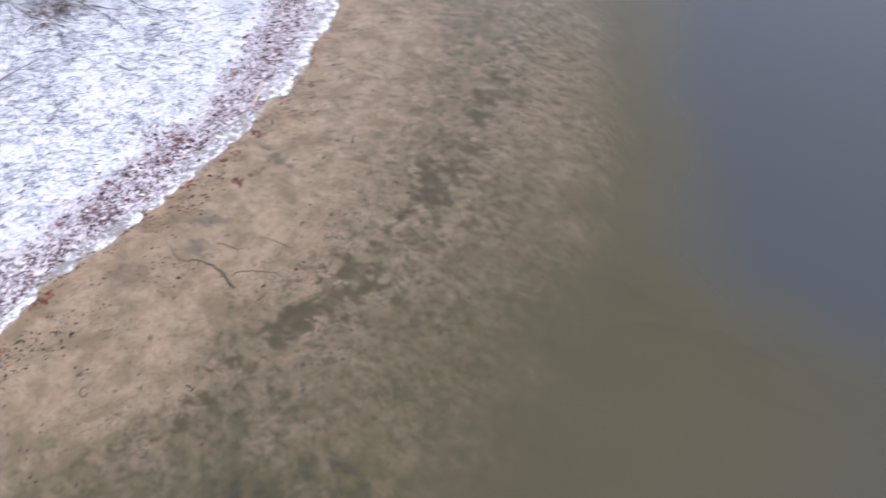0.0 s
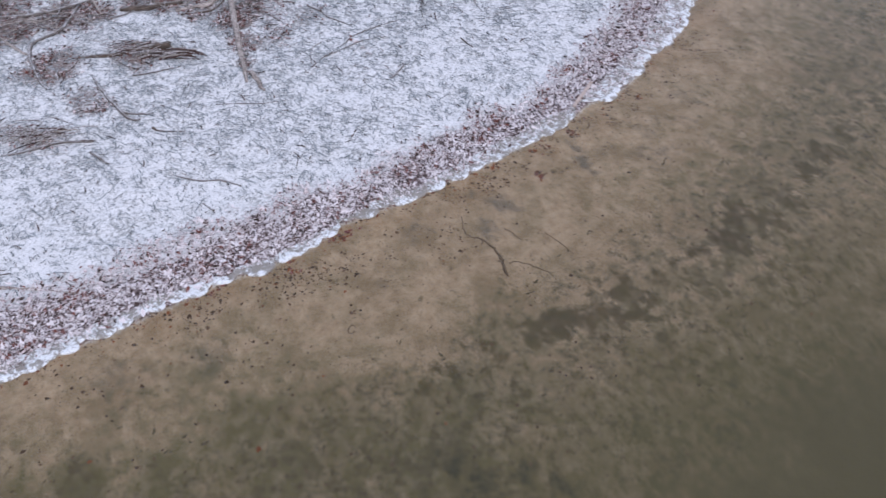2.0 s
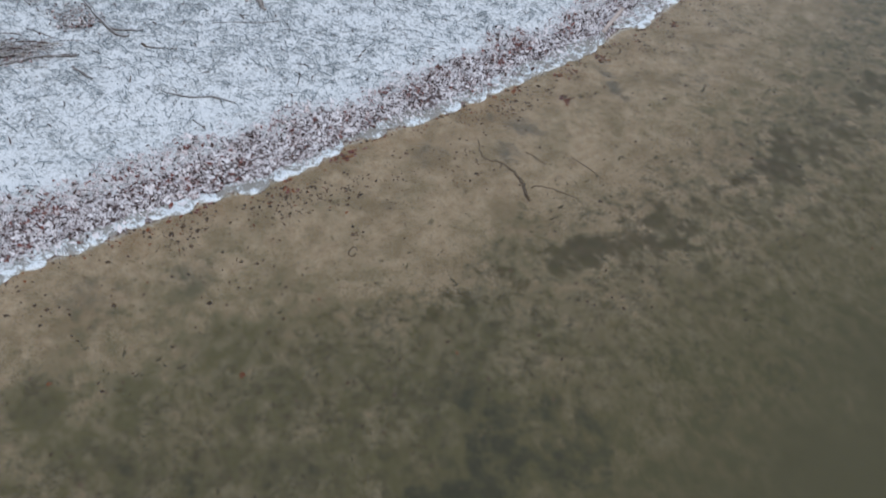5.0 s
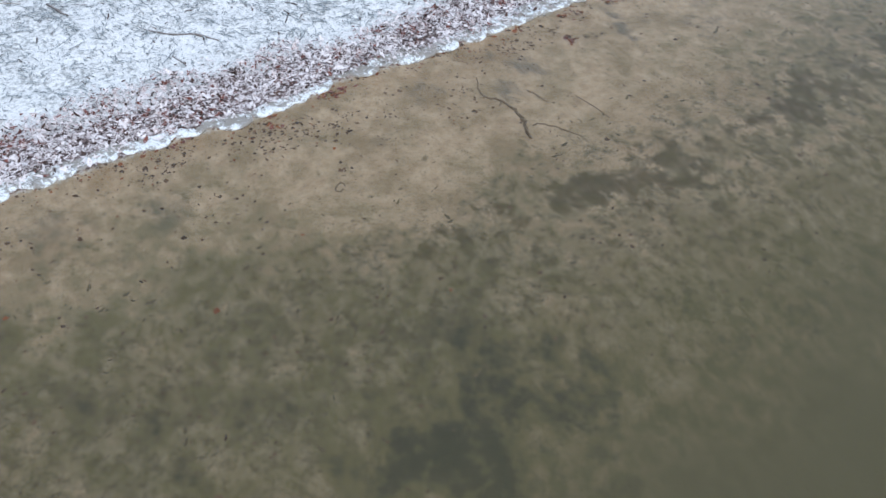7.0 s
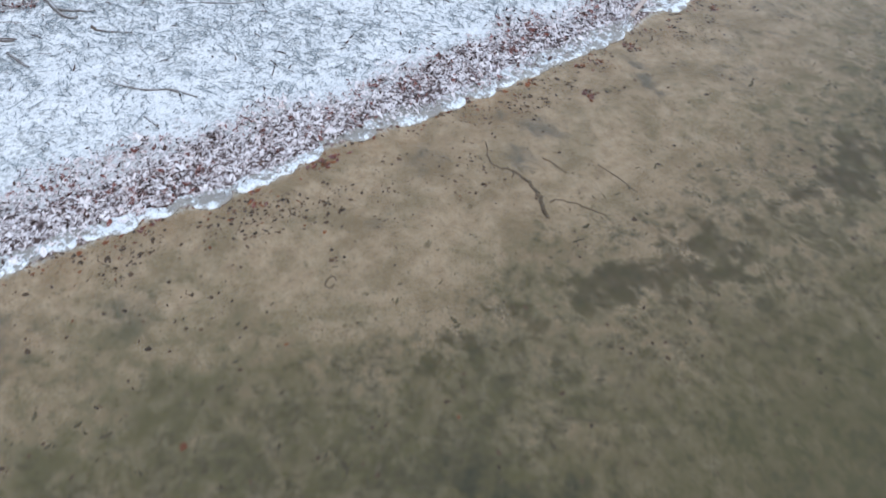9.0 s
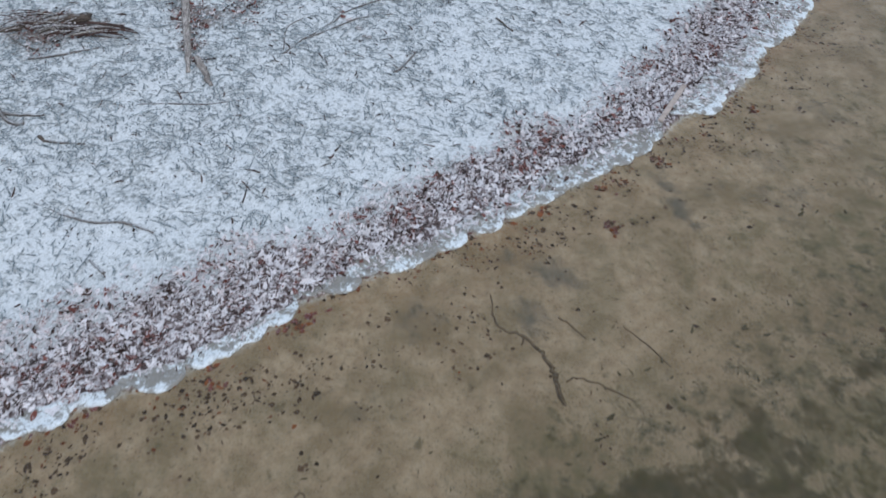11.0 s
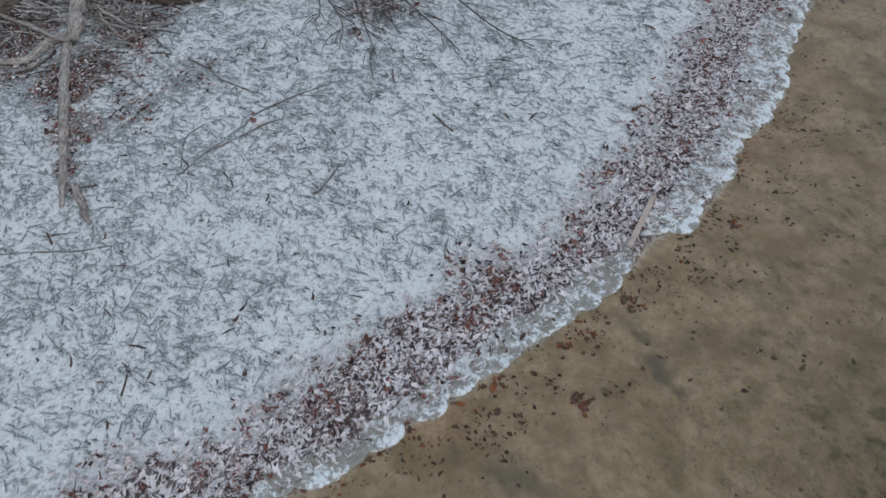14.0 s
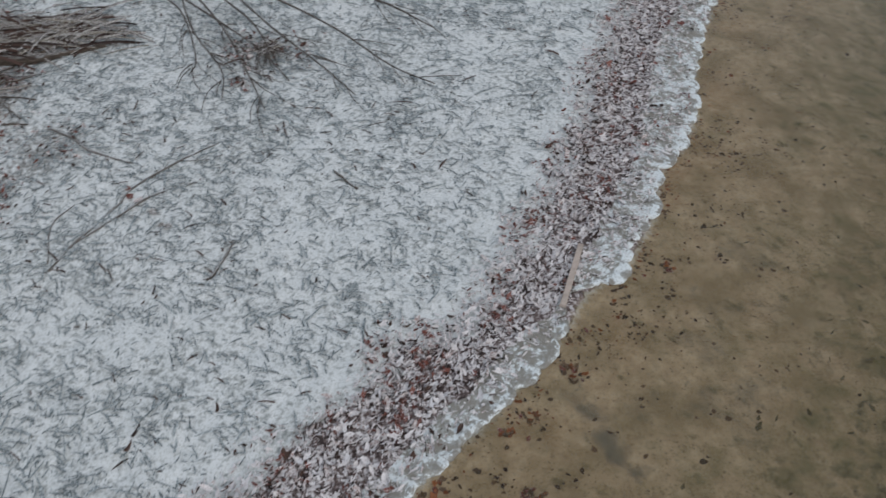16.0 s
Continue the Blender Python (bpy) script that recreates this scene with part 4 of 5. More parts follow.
for label, pts, mat in (
    ("thin pale stick leaning over dead leaves", [(-3.52, 11.18, 0.008, 0.02), (-3.56, 11.39, 0.009, 0.06), (-3.58, 11.63, 0.006, 0.1)], M_GREYWOOD),
    ("thin pale stick among dead leaves", [(-3.49, 10.71, 0.007), (-3.48, 10.87, 0.008, 0.02), (-3.48, 11.04, 0.006, 0.03)], M_GREYWOOD),
    ("thin brown stick at the edge of the snow", [(-3.46, 10.85, 0.007, 0.01), (-3.37, 10.73, 0.008), (-3.26, 10.59, 0.005)], M_SNOWWOOD),
    ("bent brown stick half under dead leaves", [(-3.88, 10.66, 0.012, 0.02), (-3.82, 10.72, 0.012, 0.03), (-3.72, 10.81, 0.012, 0.03), (-3.52, 10.84, 0.008, 0.02)], M_GREYWOOD),
    ("short dark stick on dead leaves", [(-3.76, 10.64, 0.010, 0.02), (-3.65, 10.66, 0.010, 0.02), (-3.53, 10.66, 0.006, 0.01)], M_DARKWOOD),
    ("thin pale arched twig by the limb", [(-4.78, 11.08, 0.006, 0.03), (-4.66, 10.95, 0.008, 0.07), (-4.58, 10.85, 0.008, 0.07), (-4.48, 10.79, 0.006, 0.04)], M_GREYWOOD),
    ("short dark stick pressed into snow", [(-3.27, 10.71, 0.010), (-3.15, 10.7, 0.012), (-3.04, 10.71, 0.006)], M_DARKWOOD),
    ("dark thin stick lying on snow", [(-5.88, 9.6, 0.008), (-5.74, 9.46, 0.010), (-5.59, 9.31, 0.006)], M_SNOWWOOD),
):
    stick("stick", label, "stick", pts, mat, STICKS)

# brushwood under and round the fallen limb
brush = empty_thing("brushwood", (-4.6, 10.6, float(height(-4.6, 10.6))), "jumble of thin dead twigs on the bare earth", "brushwood")
chance = random.Random(12)
twig_meshes = []
for k in range(8):
    bm = bmesh.new()
    r = chance.uniform(0.006, 0.014)
    bend = chance.uniform(-0.12, 0.12)
    tube(bm, [(0, -0.5, 0, r), (bend, -0.15, 0.02, r), (bend * 0.6, 0.2, 0.03, 0.8 * r), (-bend * 0.4, 0.5, 0.0, 0.4 * r)], 6, 3, 0.25, 200 + k)
    me = bpy.data.meshes.new("twig")
    bm.to_mesh(me)
    bm.free()
    me.materials.append((M_SNOWWOOD, M_GREYWOOD, M_DARKWOOD)[k % 3])
    twig_meshes.append(me)
for cx, cy, spread, number in ((-3.95, 11.2, 0.32, 34), (-4.7, 10.6, 0.35, 34), (-4.9, 11.3, 0.35, 22), (-3.6, 11.65, 0.35, 16), (-6.6, 9.7, 0.45, 60), (-7.4, 9.5, 0.5, 70), (-3.7, 11.0, 0.3, 40), (-5.6, 10.4, 0.4, 14), (-3.7, 10.2, 0.2, 10), (-5.3, 8.7, 0.4, 12), (-4.3, 12.2, 0.5, 20)):
    for _ in range(number):
        x, y = cx + chance.gauss(0, spread), cy + chance.gauss(0, spread)
        size = chance.uniform(0.18, 0.6)
        if spots(np.array([x]), np.array([y]), BARE_EARTH, 0.4, 22)[0] < 0.32:
            continue
        ob = new("twig", chance.choice(twig_meshes))
        ob.parent = brush
        lie = pose(x - brush.location.x, y - brush.location.y, float(height(x, y)) + chance.uniform(0.02, 0.075) - brush.location.z, chance.gauss(0, 5), chance.choice((0, 180)) + chance.gauss(0, 25), chance.gauss(75, 50))
        ob.matrix_basis = lie @ Matrix.Diagonal((0.8, size, 0.8, 1)) if size > 0.4 else lie @ Matrix.Diagonal((0.75, size, 0.75, 1))

# big curled dead leaves caught by a twig
for k, (x, y, size, turn) in enumerate(((-1.92, 9.6, 0.09, 40), (-1.84, 9.55, 0.08, 120), (-1.69, 9.4, 0.10, 80), (-1.57, 9.21, 0.12, 70), (-1.95, 9.7, 0.07, 10))):
    vv, tt = torn_leaf(60 + k, 15, 0.1)
    vv[:, 2] *= 1.6
    me = array_mesh("dead_leaf", vv * size, tt)
    me.materials.append((M_RED, M_RIMED, M_SEDGE, M_SEDGE, M_RED)[k])
    leaf = tagged(new("dead_leaf", me), "curled brown dead leaf lying on the snow", "leaf", "curled dead leaves by the twig")
    leaf.matrix_basis = pose(x, y, float(height(x, y)) + 0.004, 0, 0, turn)

# bare shrub whose branches sweep down to the snow
shrub_base = Vector((-2.5, 14.2, float(height(-2.5, 14.2))))
shrub = empty_thing("bare_shrub", shrub_base, "leafless grey shrub with thin branches sweeping down to the snow", "shrub")
for k, ends in enumerate((
    [(-2.26, 13.2), (-1.83, 12.62), (-1.58, 11.75), (-1.62, 11.46)], [(-2.11, 13.2), (-1.43, 12.42), (-0.93, 11.88), (-0.6, 11.3)], [(-1.5, 13.2), (-0.79, 12.22), (-0.28, 11.57), (0.07, 11.06)],
    [(-1.25, 13.2), (-0.2, 12.29), (0.45, 11.54), (0.9, 11.2)], [(-1.9, 13.25), (-1.38, 12.35), (-1.02, 11.41), (-0.82, 10.8)], [(-1.75, 13.3), (-1.1, 12.5), (-0.84, 11.94), (-0.72, 11.6)],
    [(-2.0, 13.4), (-1.65, 12.2), (-1.3, 11.5), (-1.25, 11.0)], [(-1.0, 13.5), (0.3, 12.9), (1.0, 12.3)])):
    pts = [(-2.5 + 0.02 * k, 14.2, 0.022, 0.0)] + [(x, y, 0.013 - 0.0025 * q, (0.16, 0.11, 0.06, 0.03)[q]) for q, (x, y) in enumerate(ends)]
    branch = limb("branch", pts, M_TWIG, shrub, 7, "", 40 + k)
    for q in range(7):
        rr = random.Random(k * 31 + q)
        a = rr.uniform(0.35, 0.95) * (len(ends) - 1)
        i = min(int(a), len(ends) - 2)
        x, y = (ends[i][d] + (a - i) * (ends[i + 1][d] - ends[i][d]) for d in (0, 1))
        turn = math.atan2(ends[i + 1][1] - ends[i][1], ends[i + 1][0] - ends[i][0]) + rr.choice((-1, 1)) * rr.uniform(0.3, 0.7)
        reach = rr.uniform(0.2, 0.55)
        up = (0.16, 0.11, 0.06, 0.03)[i]
        limb("twig", [(x, y, 0.0055, up), (x + 0.5 * reach * math.cos(turn), y + 0.5 * reach * math.sin(turn), 0.0045, up * 0.9), (x + reach * math.cos(turn + 0.15), y + reach * math.sin(turn + 0.15), 0.003, 0.02)], M_TWIG, branch, 5, "", 90 + 9 * k + q)


# ---- dry grass ----
BLADE_V, BLADE_T = blade_shape(4)
LONG_V, LONG_T = blade_shape(6)


def grass_tuft(centre, spread, count, length, lean, label, seed, flat=0.5, fan=0.5):
    """A clump of dry blades, dark, brown and straw-pale, most of them pressed down one way."""
    g = np.random.default_rng(seed)
    x, y = centre[0] + g.normal(0, spread[0], count), centre[1] + g.normal(0, spread[1], count)
    size = length * g.uniform(0.45, 1.25, count)
    z = height(x, y) + 0.012 + g.uniform(0, flat * 0.16, count)
    v, t = scatter(LONG_V, LONG_T, np.stack([x, y, z], -1), lean + g.normal(0, fan, count), g.normal(0.05, 0.16, count), g.uniform(-0.6, 0.6, count),
                   np.stack([g.uniform(0.004, 0.010, count), size, size * 0.35], -1))
    base = np.array((centre[0], centre[1], float(height(*centre))))
    kinds = np.repeat(g.choice([0, 0, 0, 1, 2, 2], count), len(LONG_T))
    return tagged(link_mesh("grass_tuft", array_mesh("grass_tuft", v - base, t, kinds), [M_SEDGE, M_STRAW, M_DARK], at=base), label, "grass", "clumps of dry grass", "stuff")


grass_tuft((-3.55, 12.19), (0.42, 0.17), 330, 0.55, 1.55, "flattened grey-brown dry grass behind a log", 1)
grass_tuft((-3.0, 12.42), (0.28, 0.15), 150, 0.52, 1.75, "flattened grey-brown dry grass clump", 2)
grass_tuft((-5.2, 8.83), (0.26, 0.12), 110, 0.22, 1.85, "dead brown sedge hanging over a rotten log", 3, fan=0.6)
grass_tuft((-5.8, 6.55), (0.3, 0.14), 80, 0.32, 1.9, "thin clump of dead grass in the snow", 4)
grass_tuft((-4.95, 11.6), (0.3, 0.3), 320, 0.48, 1.2, "dead grass round a dark log", 5)
grass_tuft((-4.75, 8.78), (0.22, 0.05), 50, 0.45, 1.85, "dead sedge stems beside a log", 6, fan=0.2)
grass_tuft((-0.84, 11.92), (0.07, 0.07), 110, 0.2, 0.9, "small nest-like knot of dead grass in shrub branches", 7, fan=1.2)

# ---- dead reed litter poking through the snow ----
rng = np.random.default_rng(7)


def strew(count, accept, low, high):
    """Places spread evenly over a rectangle of the plan and kept by chance."""
    x, y = rng.uniform(low[0], high[0], count), rng.uniform(low[1], high[1], count)
    keep = rng.random(count) < accept(x, y)
    return x[keep], y[keep]


def snow_field(x, y):
    top = above_wrack(x, y)
    patchy = (0.55 + 0.6 * ramp(cloudy(x, y, 0.8, 51, 3), 0.3, 0.7)) * (0.4 + 0.9 * ramp(cloudy(x, y, 0.15, 52, 2), 0.35, 0.65))
    return ramp(top, -0.1, 0.25) * patchy * (0.62 + 0.38 * ramp(top, 0.3, 2.4)) * (top < 9)


x, y = strew(150000, snow_field, (-9.5, 2.5), (5, 15))
count = len(x)
length = rng.gamma(2.0, 0.021, count).clip(0.016, 0.2)
width = rng.uniform(0.006, 0.014, count) + 0.05 * length
v, t = scatter(BLADE_V, BLADE_T, np.stack([x, y, height(x, y) + rng.uniform(0.0, 0.016, count)], -1), rng.normal(1.0, 0.8, count), rng.normal(0, 0.10, count), rng.uniform(-0.5, 0.5, count), np.stack([width, length, length * 0.3], -1))
pick = np.repeat((rng.random(count) < 0.05).astype(int), len(BLADE_T))
# longer blades pressed into the snow
x, y = strew(26000, snow_field, (-9.5, 2.5), (5, 15))
count = len(x)
length = rng.gamma(3.0, 0.032, count).clip(0.05, 0.28)
width = rng.uniform(0.014, 0.028, count)
v2, t2 = scatter(LONG_V, LONG_T, np.stack([x, y, height(x, y) + rng.uniform(0.0, 0.012, count)], -1), rng.normal(1.0, 0.9, count), rng.normal(0, 0.06, count), rng.uniform(-0.5, 0.5, count), np.stack([width, length, length * 0.2], -1))
pick = np.concatenate([pick, np.repeat((rng.random(count) < 0.05).astype(int), len(LONG_T))])
v, t = np.concatenate([v, v2]), np.concatenate([t, t2 + len(v)])
litter = link_mesh("reed_litter", array_mesh("reed_litter", v, t, pick), [M_REED, M_DARK])
tagged(litter, "short dead reed and grass bits poking through thin snow", "reed litter", kind="stuff")

# ---- fallen leaves on the bare earth ----
EARTH_V, EARTH_T = leaf_shape(0.2, 0.12)
x, y = strew(150000, lambda x, y: spots(x, y, BARE_EARTH, 0.3, 22) * (0.15 + 0.95 * ramp(cloudy(x, y, 0.3, 57, 3), 0.38, 0.6)), (-9.5, 6), (0.5, 13.5))
count = len(x)
size = rng.gamma(7, 0.0058, count).clip(0.018, 0.08)
v, t = scatter(EARTH_V, EARTH_T, np.stack([x, y, height(x, y) + rng.uniform(0.002, 0.025, count)], -1), rng.uniform(0, 6.283, count), rng.normal(0, 0.4, count), rng.normal(0, 0.45, count), np.stack([size * rng.uniform(0.4, 1.0, count), size, size], -1))
roll = rng.random(count)
kind = np.select([roll < 0.36, roll < 0.58, roll < 0.89], [0, 1, 2], 3)
earth_leaves = link_mesh("leaf_litter", array_mesh("leaf_litter", v, t, np.repeat(kind, len(EARTH_T))), [M_RED, M_RIMED, M_DARK, M_FROSTED])
tagged(earth_leaves, "red-brown dead leaves on bare earth round the dead wood", "leaf litter", kind="stuff")

# where red leaves lie thickest in the wrack, and where leaves have gathered under water: x, y, radius, amount
RED_PATCHES = [(1.1, 8.15, 0.16, 1.0), (0.46, 7.9, 0.14, 0.9), (0.44, 7.62, 0.16, 1.0), (0.26, 7.35, 0.14, 0.9), (-0.48, 6.98, 0.14, 0.8), (-0.66, 6.46, 0.15, 1.0), (-1.28, 6.2, 0.13, 0.8), (-1.45, 5.84, 0.12, 0.8),
               (-2.43, 4.82, 0.13, 0.9), (-2.84, 4.43, 0.1, 0.9), (2.19, 9.4, 0.16, 0.8), (1.45, 8.92, 0.14, 0.7), (-2.96, 5.05, 0.1, 0.7), (2.5, 10.4, 0.15, 0.6)]
SUNKEN_PATCHES = [(2.13, 8.22, 0.14, 1.0), (2.15, 7.95, 0.16, 1.0), (1.87, 7.9, 0.13, 1.0), (0.86, 6.75, 0.1, 0.8), (1.3, 6.71, 0.09, 0.8), (2.03, 7.23, 0.1, 0.6), (2.5, 7.16, 0.09, 0.6), (2.15, 8.21, 0.1, 0.8), (1.52, 7.55, 0.13, 0.9), (1.15, 7.3, 0.13, 0.8), (0.19, 6.17, 0.16, 0.8), (-0.1, 5.87, 0.16, 0.9), (0.4, 6.2, 0.2, 0.6), (-1.9, 4.2, 0.25, 0.7), (-2.7, 3.7, 0.2, 0.6)]
RUSTY_PATCHES = [(-1.5, 4.97, 0.09, 1.0), (-1.4, 5.12, 0.09, 1.0), (-1.3, 5.28, 0.07, 1.0), (-2.03, 4.6, 0.06, 0.8), (-1.93, 4.44, 0.07, 0.8), (0.91, 7.13, 0.07, 1.0), (1.12, 6.99, 0.07, 1.0), (1.21, 7.14, 0.06, 0.9), (0.03, 6.42, 0.07, 0.8), (1.58, 7.53, 0.07, 0.8), (-2.6, 4.1, 0.08, 0.8),
                 (0.92, 7.13, 0.06, 1.0), (1.26, 7.2, 0.06, 1.0), (1.08, 6.63, 0.07, 1.0), (0.45, 6.6, 0.06, 0.9), (2.64, 8.44, 0.05, 0.8)]


# ---- leaf wrack ----
LEAF_V, LEAF_T = leaf_shape(0.2, 0.12)
TORN_V, TORN_T = torn_leaf(9, 9, 0.3)
wrack = empty_thing("leaf_wrack", (0, 7.2, 0), "band of frosted red-brown fallen leaves washed up along the ice", "leaf litter")


def wrack_field(x, y):
    top = above_wrack(x, y) + 0.55 * (cloudy(x, y, 0.4, 61, 4) - 0.5)
    return (1 - ramp(top, -0.26, 0.14)) * (0.34 + 0.66 * ramp(above_ice(x, y) + 0.7 * (cloudy(x, y, 0.22, 62, 3) - 0.5), -0.16, 0.06)) * ramp(inland(x, y), 0.02, 0.08)


x, y = strew(310000, wrack_field, (-9, 0), (5.5, 15))
count = len(x)
size = rng.gamma(3.2, 0.0118, count).clip(0.012, 0.105)
place, stretch = np.stack([x, y, height(x, y) + rng.uniform(0.004, 0.03, count)], -1), np.stack([size * rng.uniform(0.3, 0.95, count), size, size * rng.uniform(0.6, 1.6, count)], -1)
yaw, pitch, tilt = rng.uniform(0, 6.283, count), rng.normal(0, 0.45, count), rng.normal(0, 0.55, count)
half = count // 2
v, t = scatter(LEAF_V, LEAF_T, place[:half], yaw[:half], pitch[:half], tilt[:half], stretch[:half])
v2, t2 = scatter(TORN_V, TORN_T, place[half:], yaw[half:], pitch[half:], tilt[half:], stretch[half:] * (1.25, 1.0, 1.0))
v, t = np.concatenate([v, v2]), np.concatenate([t, t2 + len(v)])
warm = np.maximum(0.75 * ramp(cloudy(x, y, 0.34, 63, 3), 0.50, 0.66), spots(x, y, RED_PATCHES, 0.35, 66))
gap = np.maximum(ramp(cloudy(x, y, 0.13, 64, 2), 0.48, 0.66), 0.65 * ramp(cloudy(x, y, 0.3, 65, 3), 0.42, 0.6) * ramp(above_wrack(x, y), -0.65, -0.15))
pale = 1 - ramp(above_ice(x, y) + 0.5 * (cloudy(x, y, 0.3, 67, 3) - 0.5), 0.1, 0.75)
roll = rng.random(count)
kind = np.select([roll < 0.71 - 0.48 * warm - 0.26 * gap + 0.2 * pale, roll < 0.88 - 0.34 * warm - 0.18 * gap + 0.07 * pale, roll < 0.92 + 0.04 * warm - 0.17 * gap + 0.05 * pale], [0, 1, 2], 3)
kinds = np.concatenate([np.repeat(kind[:half], len(LEAF_T)), np.repeat(kind[half:], len(TORN_T))])
# frosted stalks among the leaves
x, y = strew(150000, wrack_field, (-9, 0), (5.5, 15))
count = len(x)
size = rng.gamma(4, 0.0125, count).clip(0.022, 0.13)
v2, t2 = scatter(BLADE_V, BLADE_T, np.stack([x, y, height(x, y) + rng.uniform(0.012, 0.034, count)], -1), rng.normal(-0.7, 1.1, count), rng.normal(0, 0.18, count), rng.uniform(-0.6, 0.6, count), np.stack([rng.uniform(0.006, 0.015, count), size, size * 0.3], -1))
kinds = np.concatenate([kinds, np.repeat(rng.choice([0, 0, 0, 0, 1, 1, 3], count), len(BLADE_T))])
v, t = np.concatenate([v, v2]), np.concatenate([t, t2 + len(v)])
heap = link_mesh("leaf_mat", array_mesh("leaf_mat", v, t, kinds), [M_FROSTED, M_RIMED, M_RED, M_DARK], wrack)
tagged(heap, "matted frosted leaves", kind="stuff")


def leaf_meshes(name, mats, shapes):
    out = []
    for mat in mats:
        for k, (curl, twist) in enumerate(shapes):
            vv, tt = torn_leaf(int(100 * curl) + 17 * k + len(out))
            me = array_mesh(name, vv, tt)
            me.materials.append(mat)
            out.append(me)
    return out


def lay_leaves(name, meshes, x, y, z, sizes, parent, tilt, chance):
    up = Vector(parent.location)
    for k in range(len(x)):
        ob = new(name, meshes[chance.integers(len(meshes))])
        ob.parent = parent
        w = sizes[k]
        m = pose(x[k] - up.x, y[k] - up.y, z[k] - up.z, chance.normal(0, tilt), chance.normal(0, tilt), chance.uniform(0, 360))
        ob.matrix_basis = m @ Matrix.Diagonal((w * chance.uniform(0.7, 1.15), w, w, 1))


x, y = strew(20000, lambda x, y: wrack_field(x, y) * (1 - ramp(above_wrack(x, y), -0.35, -0.1)) * (0.02 + spots(x, y, RED_PATCHES, 0.5, 66)), (-4.5, 3.0), (4, 12.5))
x, y = x[:300], y[:300]
lay_leaves("leaf", leaf_meshes("leaf", [M_RED, M_RIMED, M_RED], [(0.2, 0.1), (0.12, -0.1), (0.16, 0.0)]), x, y, height(x, y) + rng.uniform(0.022, 0.036, len(x)), rng.uniform(0.03, 0.065, len(x)), wrack, 20, rng)

# ---- leaves in the water ----
sunken = empty_thing("sunken_leaves", (0.5, 5.5, -0.05), "scattered dark brown leaves lying on the sandy lake bed", "leaf litter")


def sunken_field(x, y):
    e = inland(x, y)
    near = ramp(-e, -0.02, 0.04) * (1 - 0.75 * ramp(-e, 0.5, 1.4)) * (1 - ramp(-e, 4.0, 5.0))
    return near * np.minimum(1, 0.06 + 0.5 * np.exp(-(e / 0.16) ** 2) * ramp(cloudy(x, y, 0.3, 72, 3), 0.40, 0.58) + (0.8 - 0.5 * ramp(-e, 0.4, 0.9)) * ramp(cloudy(x, y, 0.38, 71, 4), 0.46, 0.68) ** 1.5 + 0.8 * spots(x, y, SUNKEN_PATCHES, 0.5, 76))


x, y = strew(150000, sunken_field, (-6, 0), (9, 14))
count = len(x)
size = rng.gamma(3.0, 0.0072, count).clip(0.008, 0.06)
FLAT_V, FLAT_T = torn_leaf(5, 7, 0.1)
v, t = scatter(FLAT_V, FLAT_T, np.stack([x, y, height(x, y) + 0.004], -1), rng.uniform(0, 6.283, count), rng.normal(0, 0.08, count), rng.normal(0, 0.08, count), np.stack([size * rng.uniform(0.4, 1.3, count), size, size * 0.5], -1))
kind = np.repeat((rng.random(count) < 0.01 + 0.5 * np.exp(inland(x, y) / 0.22)).astype(int), len(FLAT_T))
bits = link_mesh("leaf_scraps", array_mesh("leaf_scraps", v, t, kind), [M_SUNKEN, M_ORANGE], sunken)
tagged(bits, "small sunken leaf scraps", kind="stuff")
x, y = strew(9000, lambda x, y: (inland(x, y) < -0.05) * (0.12 * sunken_field(x, y) + 0.75 * spots(x, y, SUNKEN_PATCHES, 0.5, 76, 0.3)), (-4, 3), (4.5, 12.5))
x, y = x[:240], y[:240]
lay_leaves("leaf", leaf_meshes("leaf", [M_SUNKEN, M_DARK], [(0.1, 0.04), (0.06, -0.04), (0.08, 0.0), (0.12, 0.0)]), x, y, height(x, y) + 0.006, rng.uniform(0.024, 0.046, len(x)), sunken, 4, rng)
x, y = strew(60000, lambda x, y: (inland(x, y) < 0.03) * np.maximum(0.06 * np.exp(-np.abs(inland(x, y)) / 0.1) * ramp(cloudy(x, y, 0.5, 73, 2), 0.4, 0.65), spots(x, y, RUSTY_PATCHES, 0.6, 78)), (-4.5, 2.5), (4, 12.5))
x, y = x[:290], y[:290]
lay_leaves("leaf", leaf_meshes("leaf", [M_ORANGE, M_SUNKEN, M_RED], [(0.12, 0.06), (0.08, -0.04)]), x, y, np.maximum(height(x, y), -0.02) + 0.006, rng.uniform(0.03, 0.068, len(x)), sunken, 6, rng)

# ---- weed growing on the bed ----
def weed_field(x, y):
    e = inland(x, y)
    grown = np.maximum(0.9 * spots(x, y, WEED, 0.4, 24), 0.16 * ramp(-e, 1.2, 2.2))
    return (grown * (0.10 + 0.9 * ramp(cloudy(x, y, 0.22, 81, 3), 0.42, 0.62)) + 0.025 * ramp(-e, 0.8, 1.5)) * (e < -0.3) * (1 - ramp(-e, 3.3, 4.2))


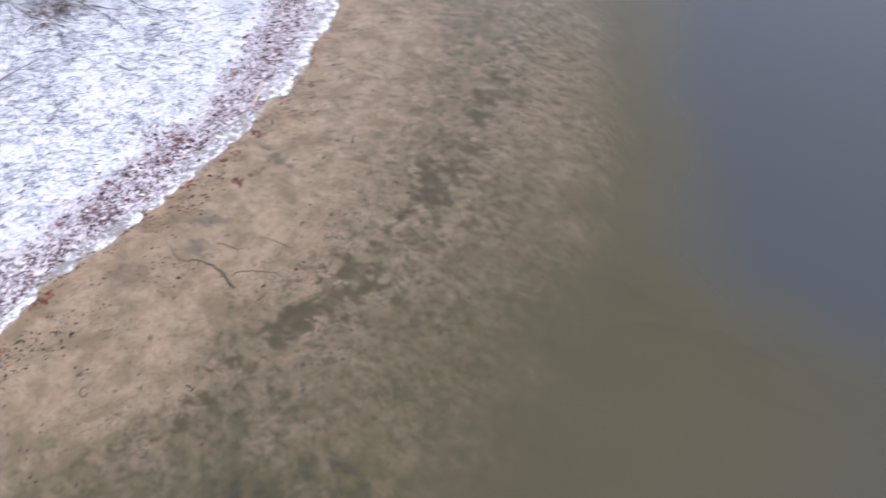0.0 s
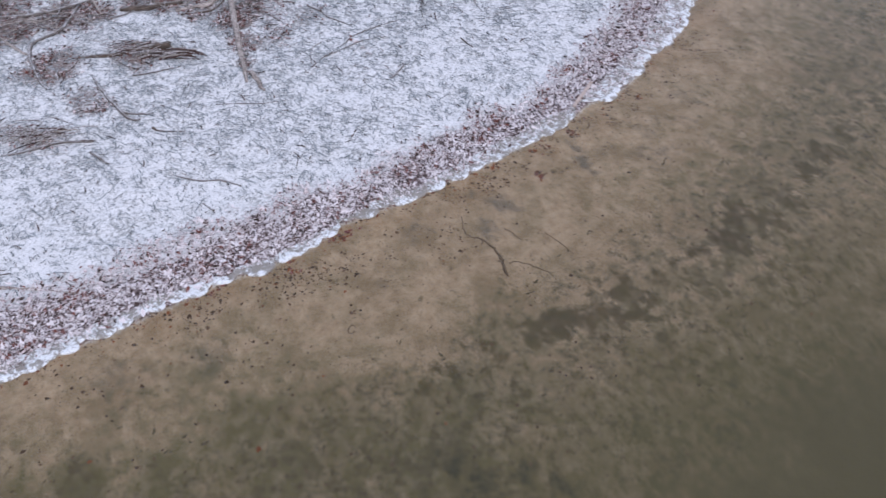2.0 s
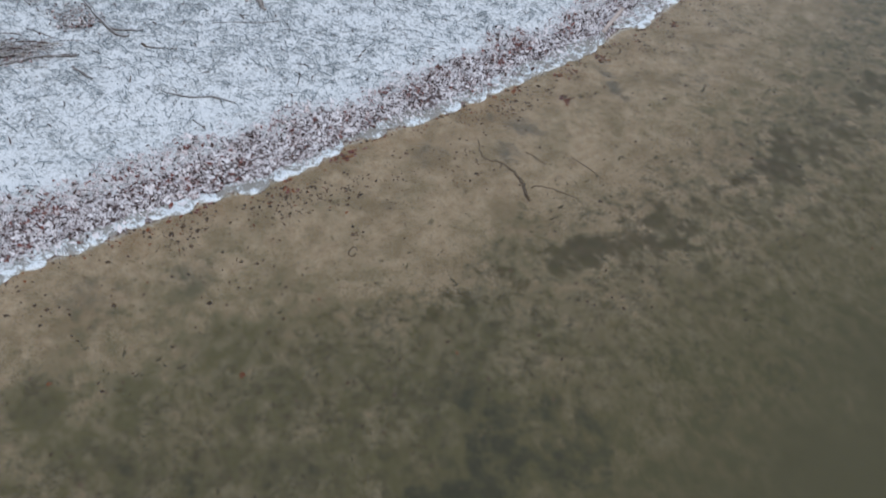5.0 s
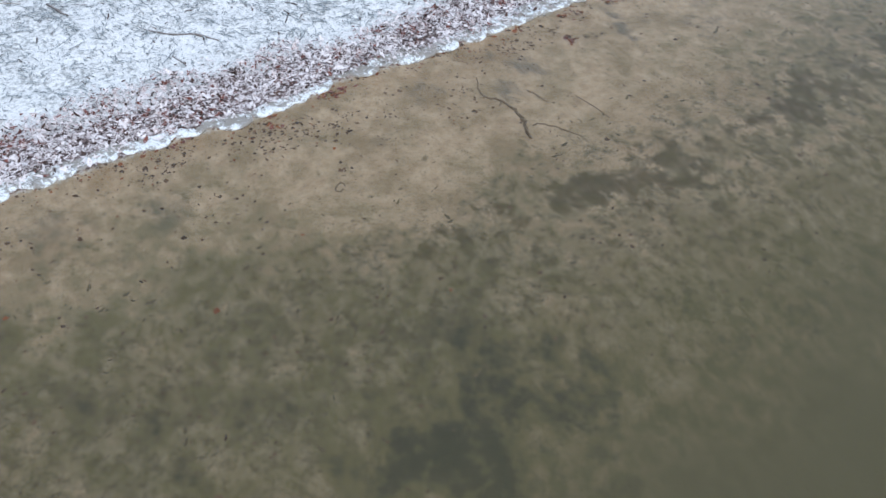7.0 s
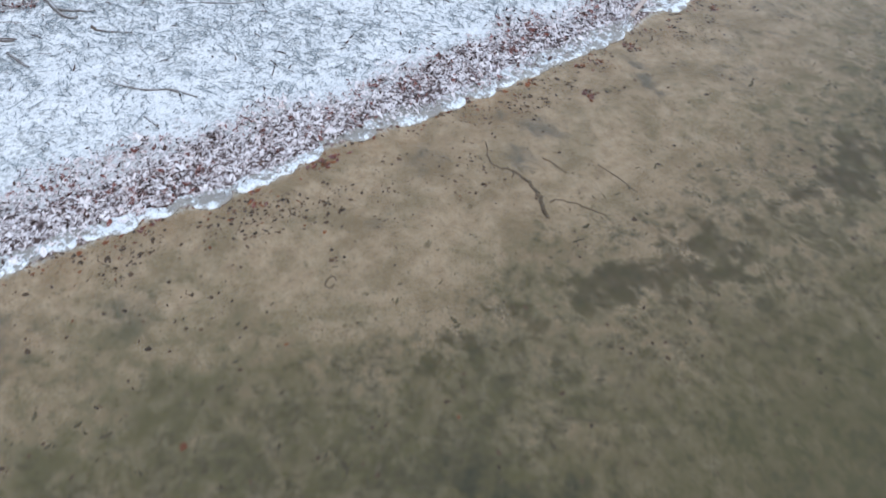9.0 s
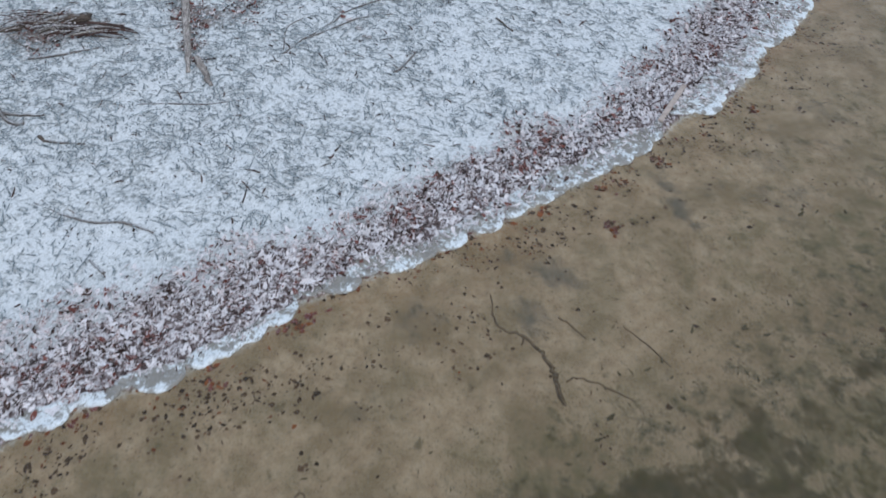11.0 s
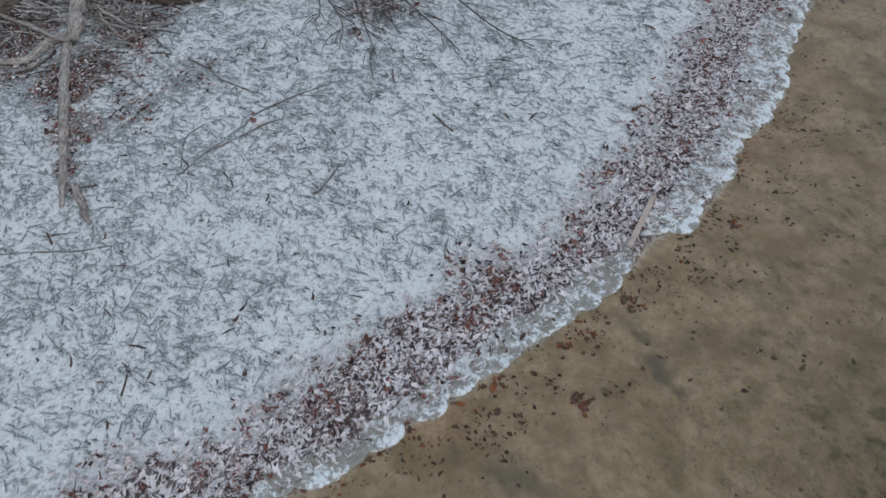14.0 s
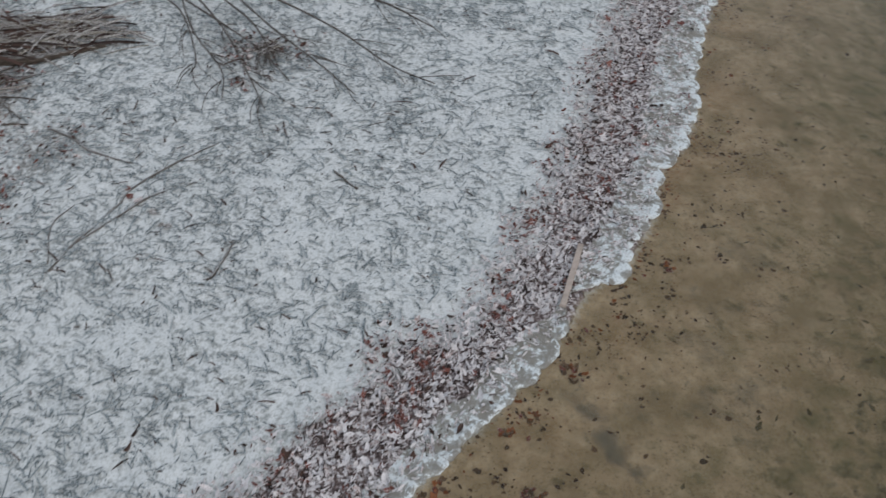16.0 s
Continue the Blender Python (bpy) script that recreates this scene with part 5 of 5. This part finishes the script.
x, y = strew(45000, weed_field, (-5, -0.5), (8, 11))
count = len(x)
size = rng.gamma(3, 0.0085, count).clip(0.010, 0.08)
WEED_V, WEED_T = torn_leaf(23, 9, 0.25)
v, t = scatter(WEED_V, WEED_T, np.stack([x, y, height(x, y) + 0.003], -1), rng.normal(-0.7, 0.9, count), rng.normal(0, 0.1, count), rng.normal(0, 0.1, count), np.stack([size * rng.uniform(0.4, 1.0, count), size * 1.2, size * 0.8], -1))
bed_weed = link_mesh("bed_weed", array_mesh("bed_weed", v, t), M_WEED)
tagged(bed_weed, "small olive-brown weed tufts on the sandy lake bed", "weed", kind="stuff")

# ---- sunken twigs ----
SUNK = "sunken twigs on the lake bed"
for label, pts, twigs in (
    ("dark waterlogged crooked twig on the sandy bed", [(0.08, 5.6, 0.006), (0.12, 5.36, 0.008), (0.22, 5.24, 0.009), (0.34, 5.22, 0.012), (0.47, 5.11, 0.014), (0.57, 4.96, 0.017), (0.62, 4.79, 0.017), (0.69, 4.62, 0.013)], ([(0.36, 5.2, 0.008), (0.35, 5.12, 0.006)],)),
    ("dark waterlogged curved twig on sand", [(0.69, 4.83, 0.008), (0.77, 4.88, 0.008), (0.94, 4.84, 0.007), (1.19, 4.73, 0.005)], ()),
    ("thin dark straight twig on the bed", [(1.13, 5.42, 0.005), (1.32, 5.25, 0.006), (1.47, 5.07, 0.005)], ()),
    ("short thin twig on the sandy bed", [(0.62, 5.44, 0.006), (0.71, 5.38, 0.008), (0.83, 5.26, 0.006)], ())):
    stick("sunken_twig", label, "twig", pts, M_SUNKWOOD, SUNK, twigs, 0.3, 7, 2.2, 0.55)

# looped root on the bed
bm = bmesh.new()
loop = [(0.038 * math.cos(a) * (1 + 0.2 * math.sin(2 * a)), 0.062 * math.sin(a), 0.003, 0.006) for a in np.linspace(0.3, 6.0, 9)]
tube(bm, loop, 6, 4, 0.2, 77)
tagged(part("looped_root", bm, M_SUNKWOOD, None, at=(-1.03, 3.66, float(height(-1.03, 3.66)))), "dark looped root on the lake bed", "root")

# sawn board at the waterline
bm = bmesh.new()
ends = [Vector((1.60, 8.09)), Vector((1.90, 8.76))]
axis = (ends[1] - ends[0]).normalized()
side = Vector((-axis.y, axis.x))
middle = (ends[0] + ends[1]) / 2
rows = []
for k in range(13):
    f = k / 12 - 0.5
    p = axis * f * (ends[1] - ends[0]).length
    w = 0.025 * (1 + 0.08 * noise.noise((k * 0.7, 3, 1)))
    lift = 0.004 * noise.noise((k * 0.5, 9, 2))
    ring = []
    for u, z in ((-1, 0), (-1, 0.02), (-0.82, 0.026), (0.82, 0.026), (1, 0.02), (1, 0)):
        jag = axis * (0.012 * noise.noise((u * 3, z * 50, k)) if k in (0, 12) else 0)
        q = p + side * u * w + jag
        ring.append(bm.verts.new((q.x, q.y, z + lift)))
    rows.append(ring)
for a, b in zip(rows, rows[1:]):
    for k in range(6):
        bm.faces.new((a[k], a[(k + 1) % 6], b[(k + 1) % 6], b[k]))
bm.faces.new(rows[0])
bm.faces.new(rows[-1][::-1])
bmesh.ops.recalc_face_normals(bm, faces=bm.faces)
board = part("board", bm, M_BOARD, None, at=(middle.x, middle.y, 0.052))
for f in board.data.polygons:
    f.use_smooth = False
tagged(board, "short pale sawn board stranded between leaves and ice", "board")
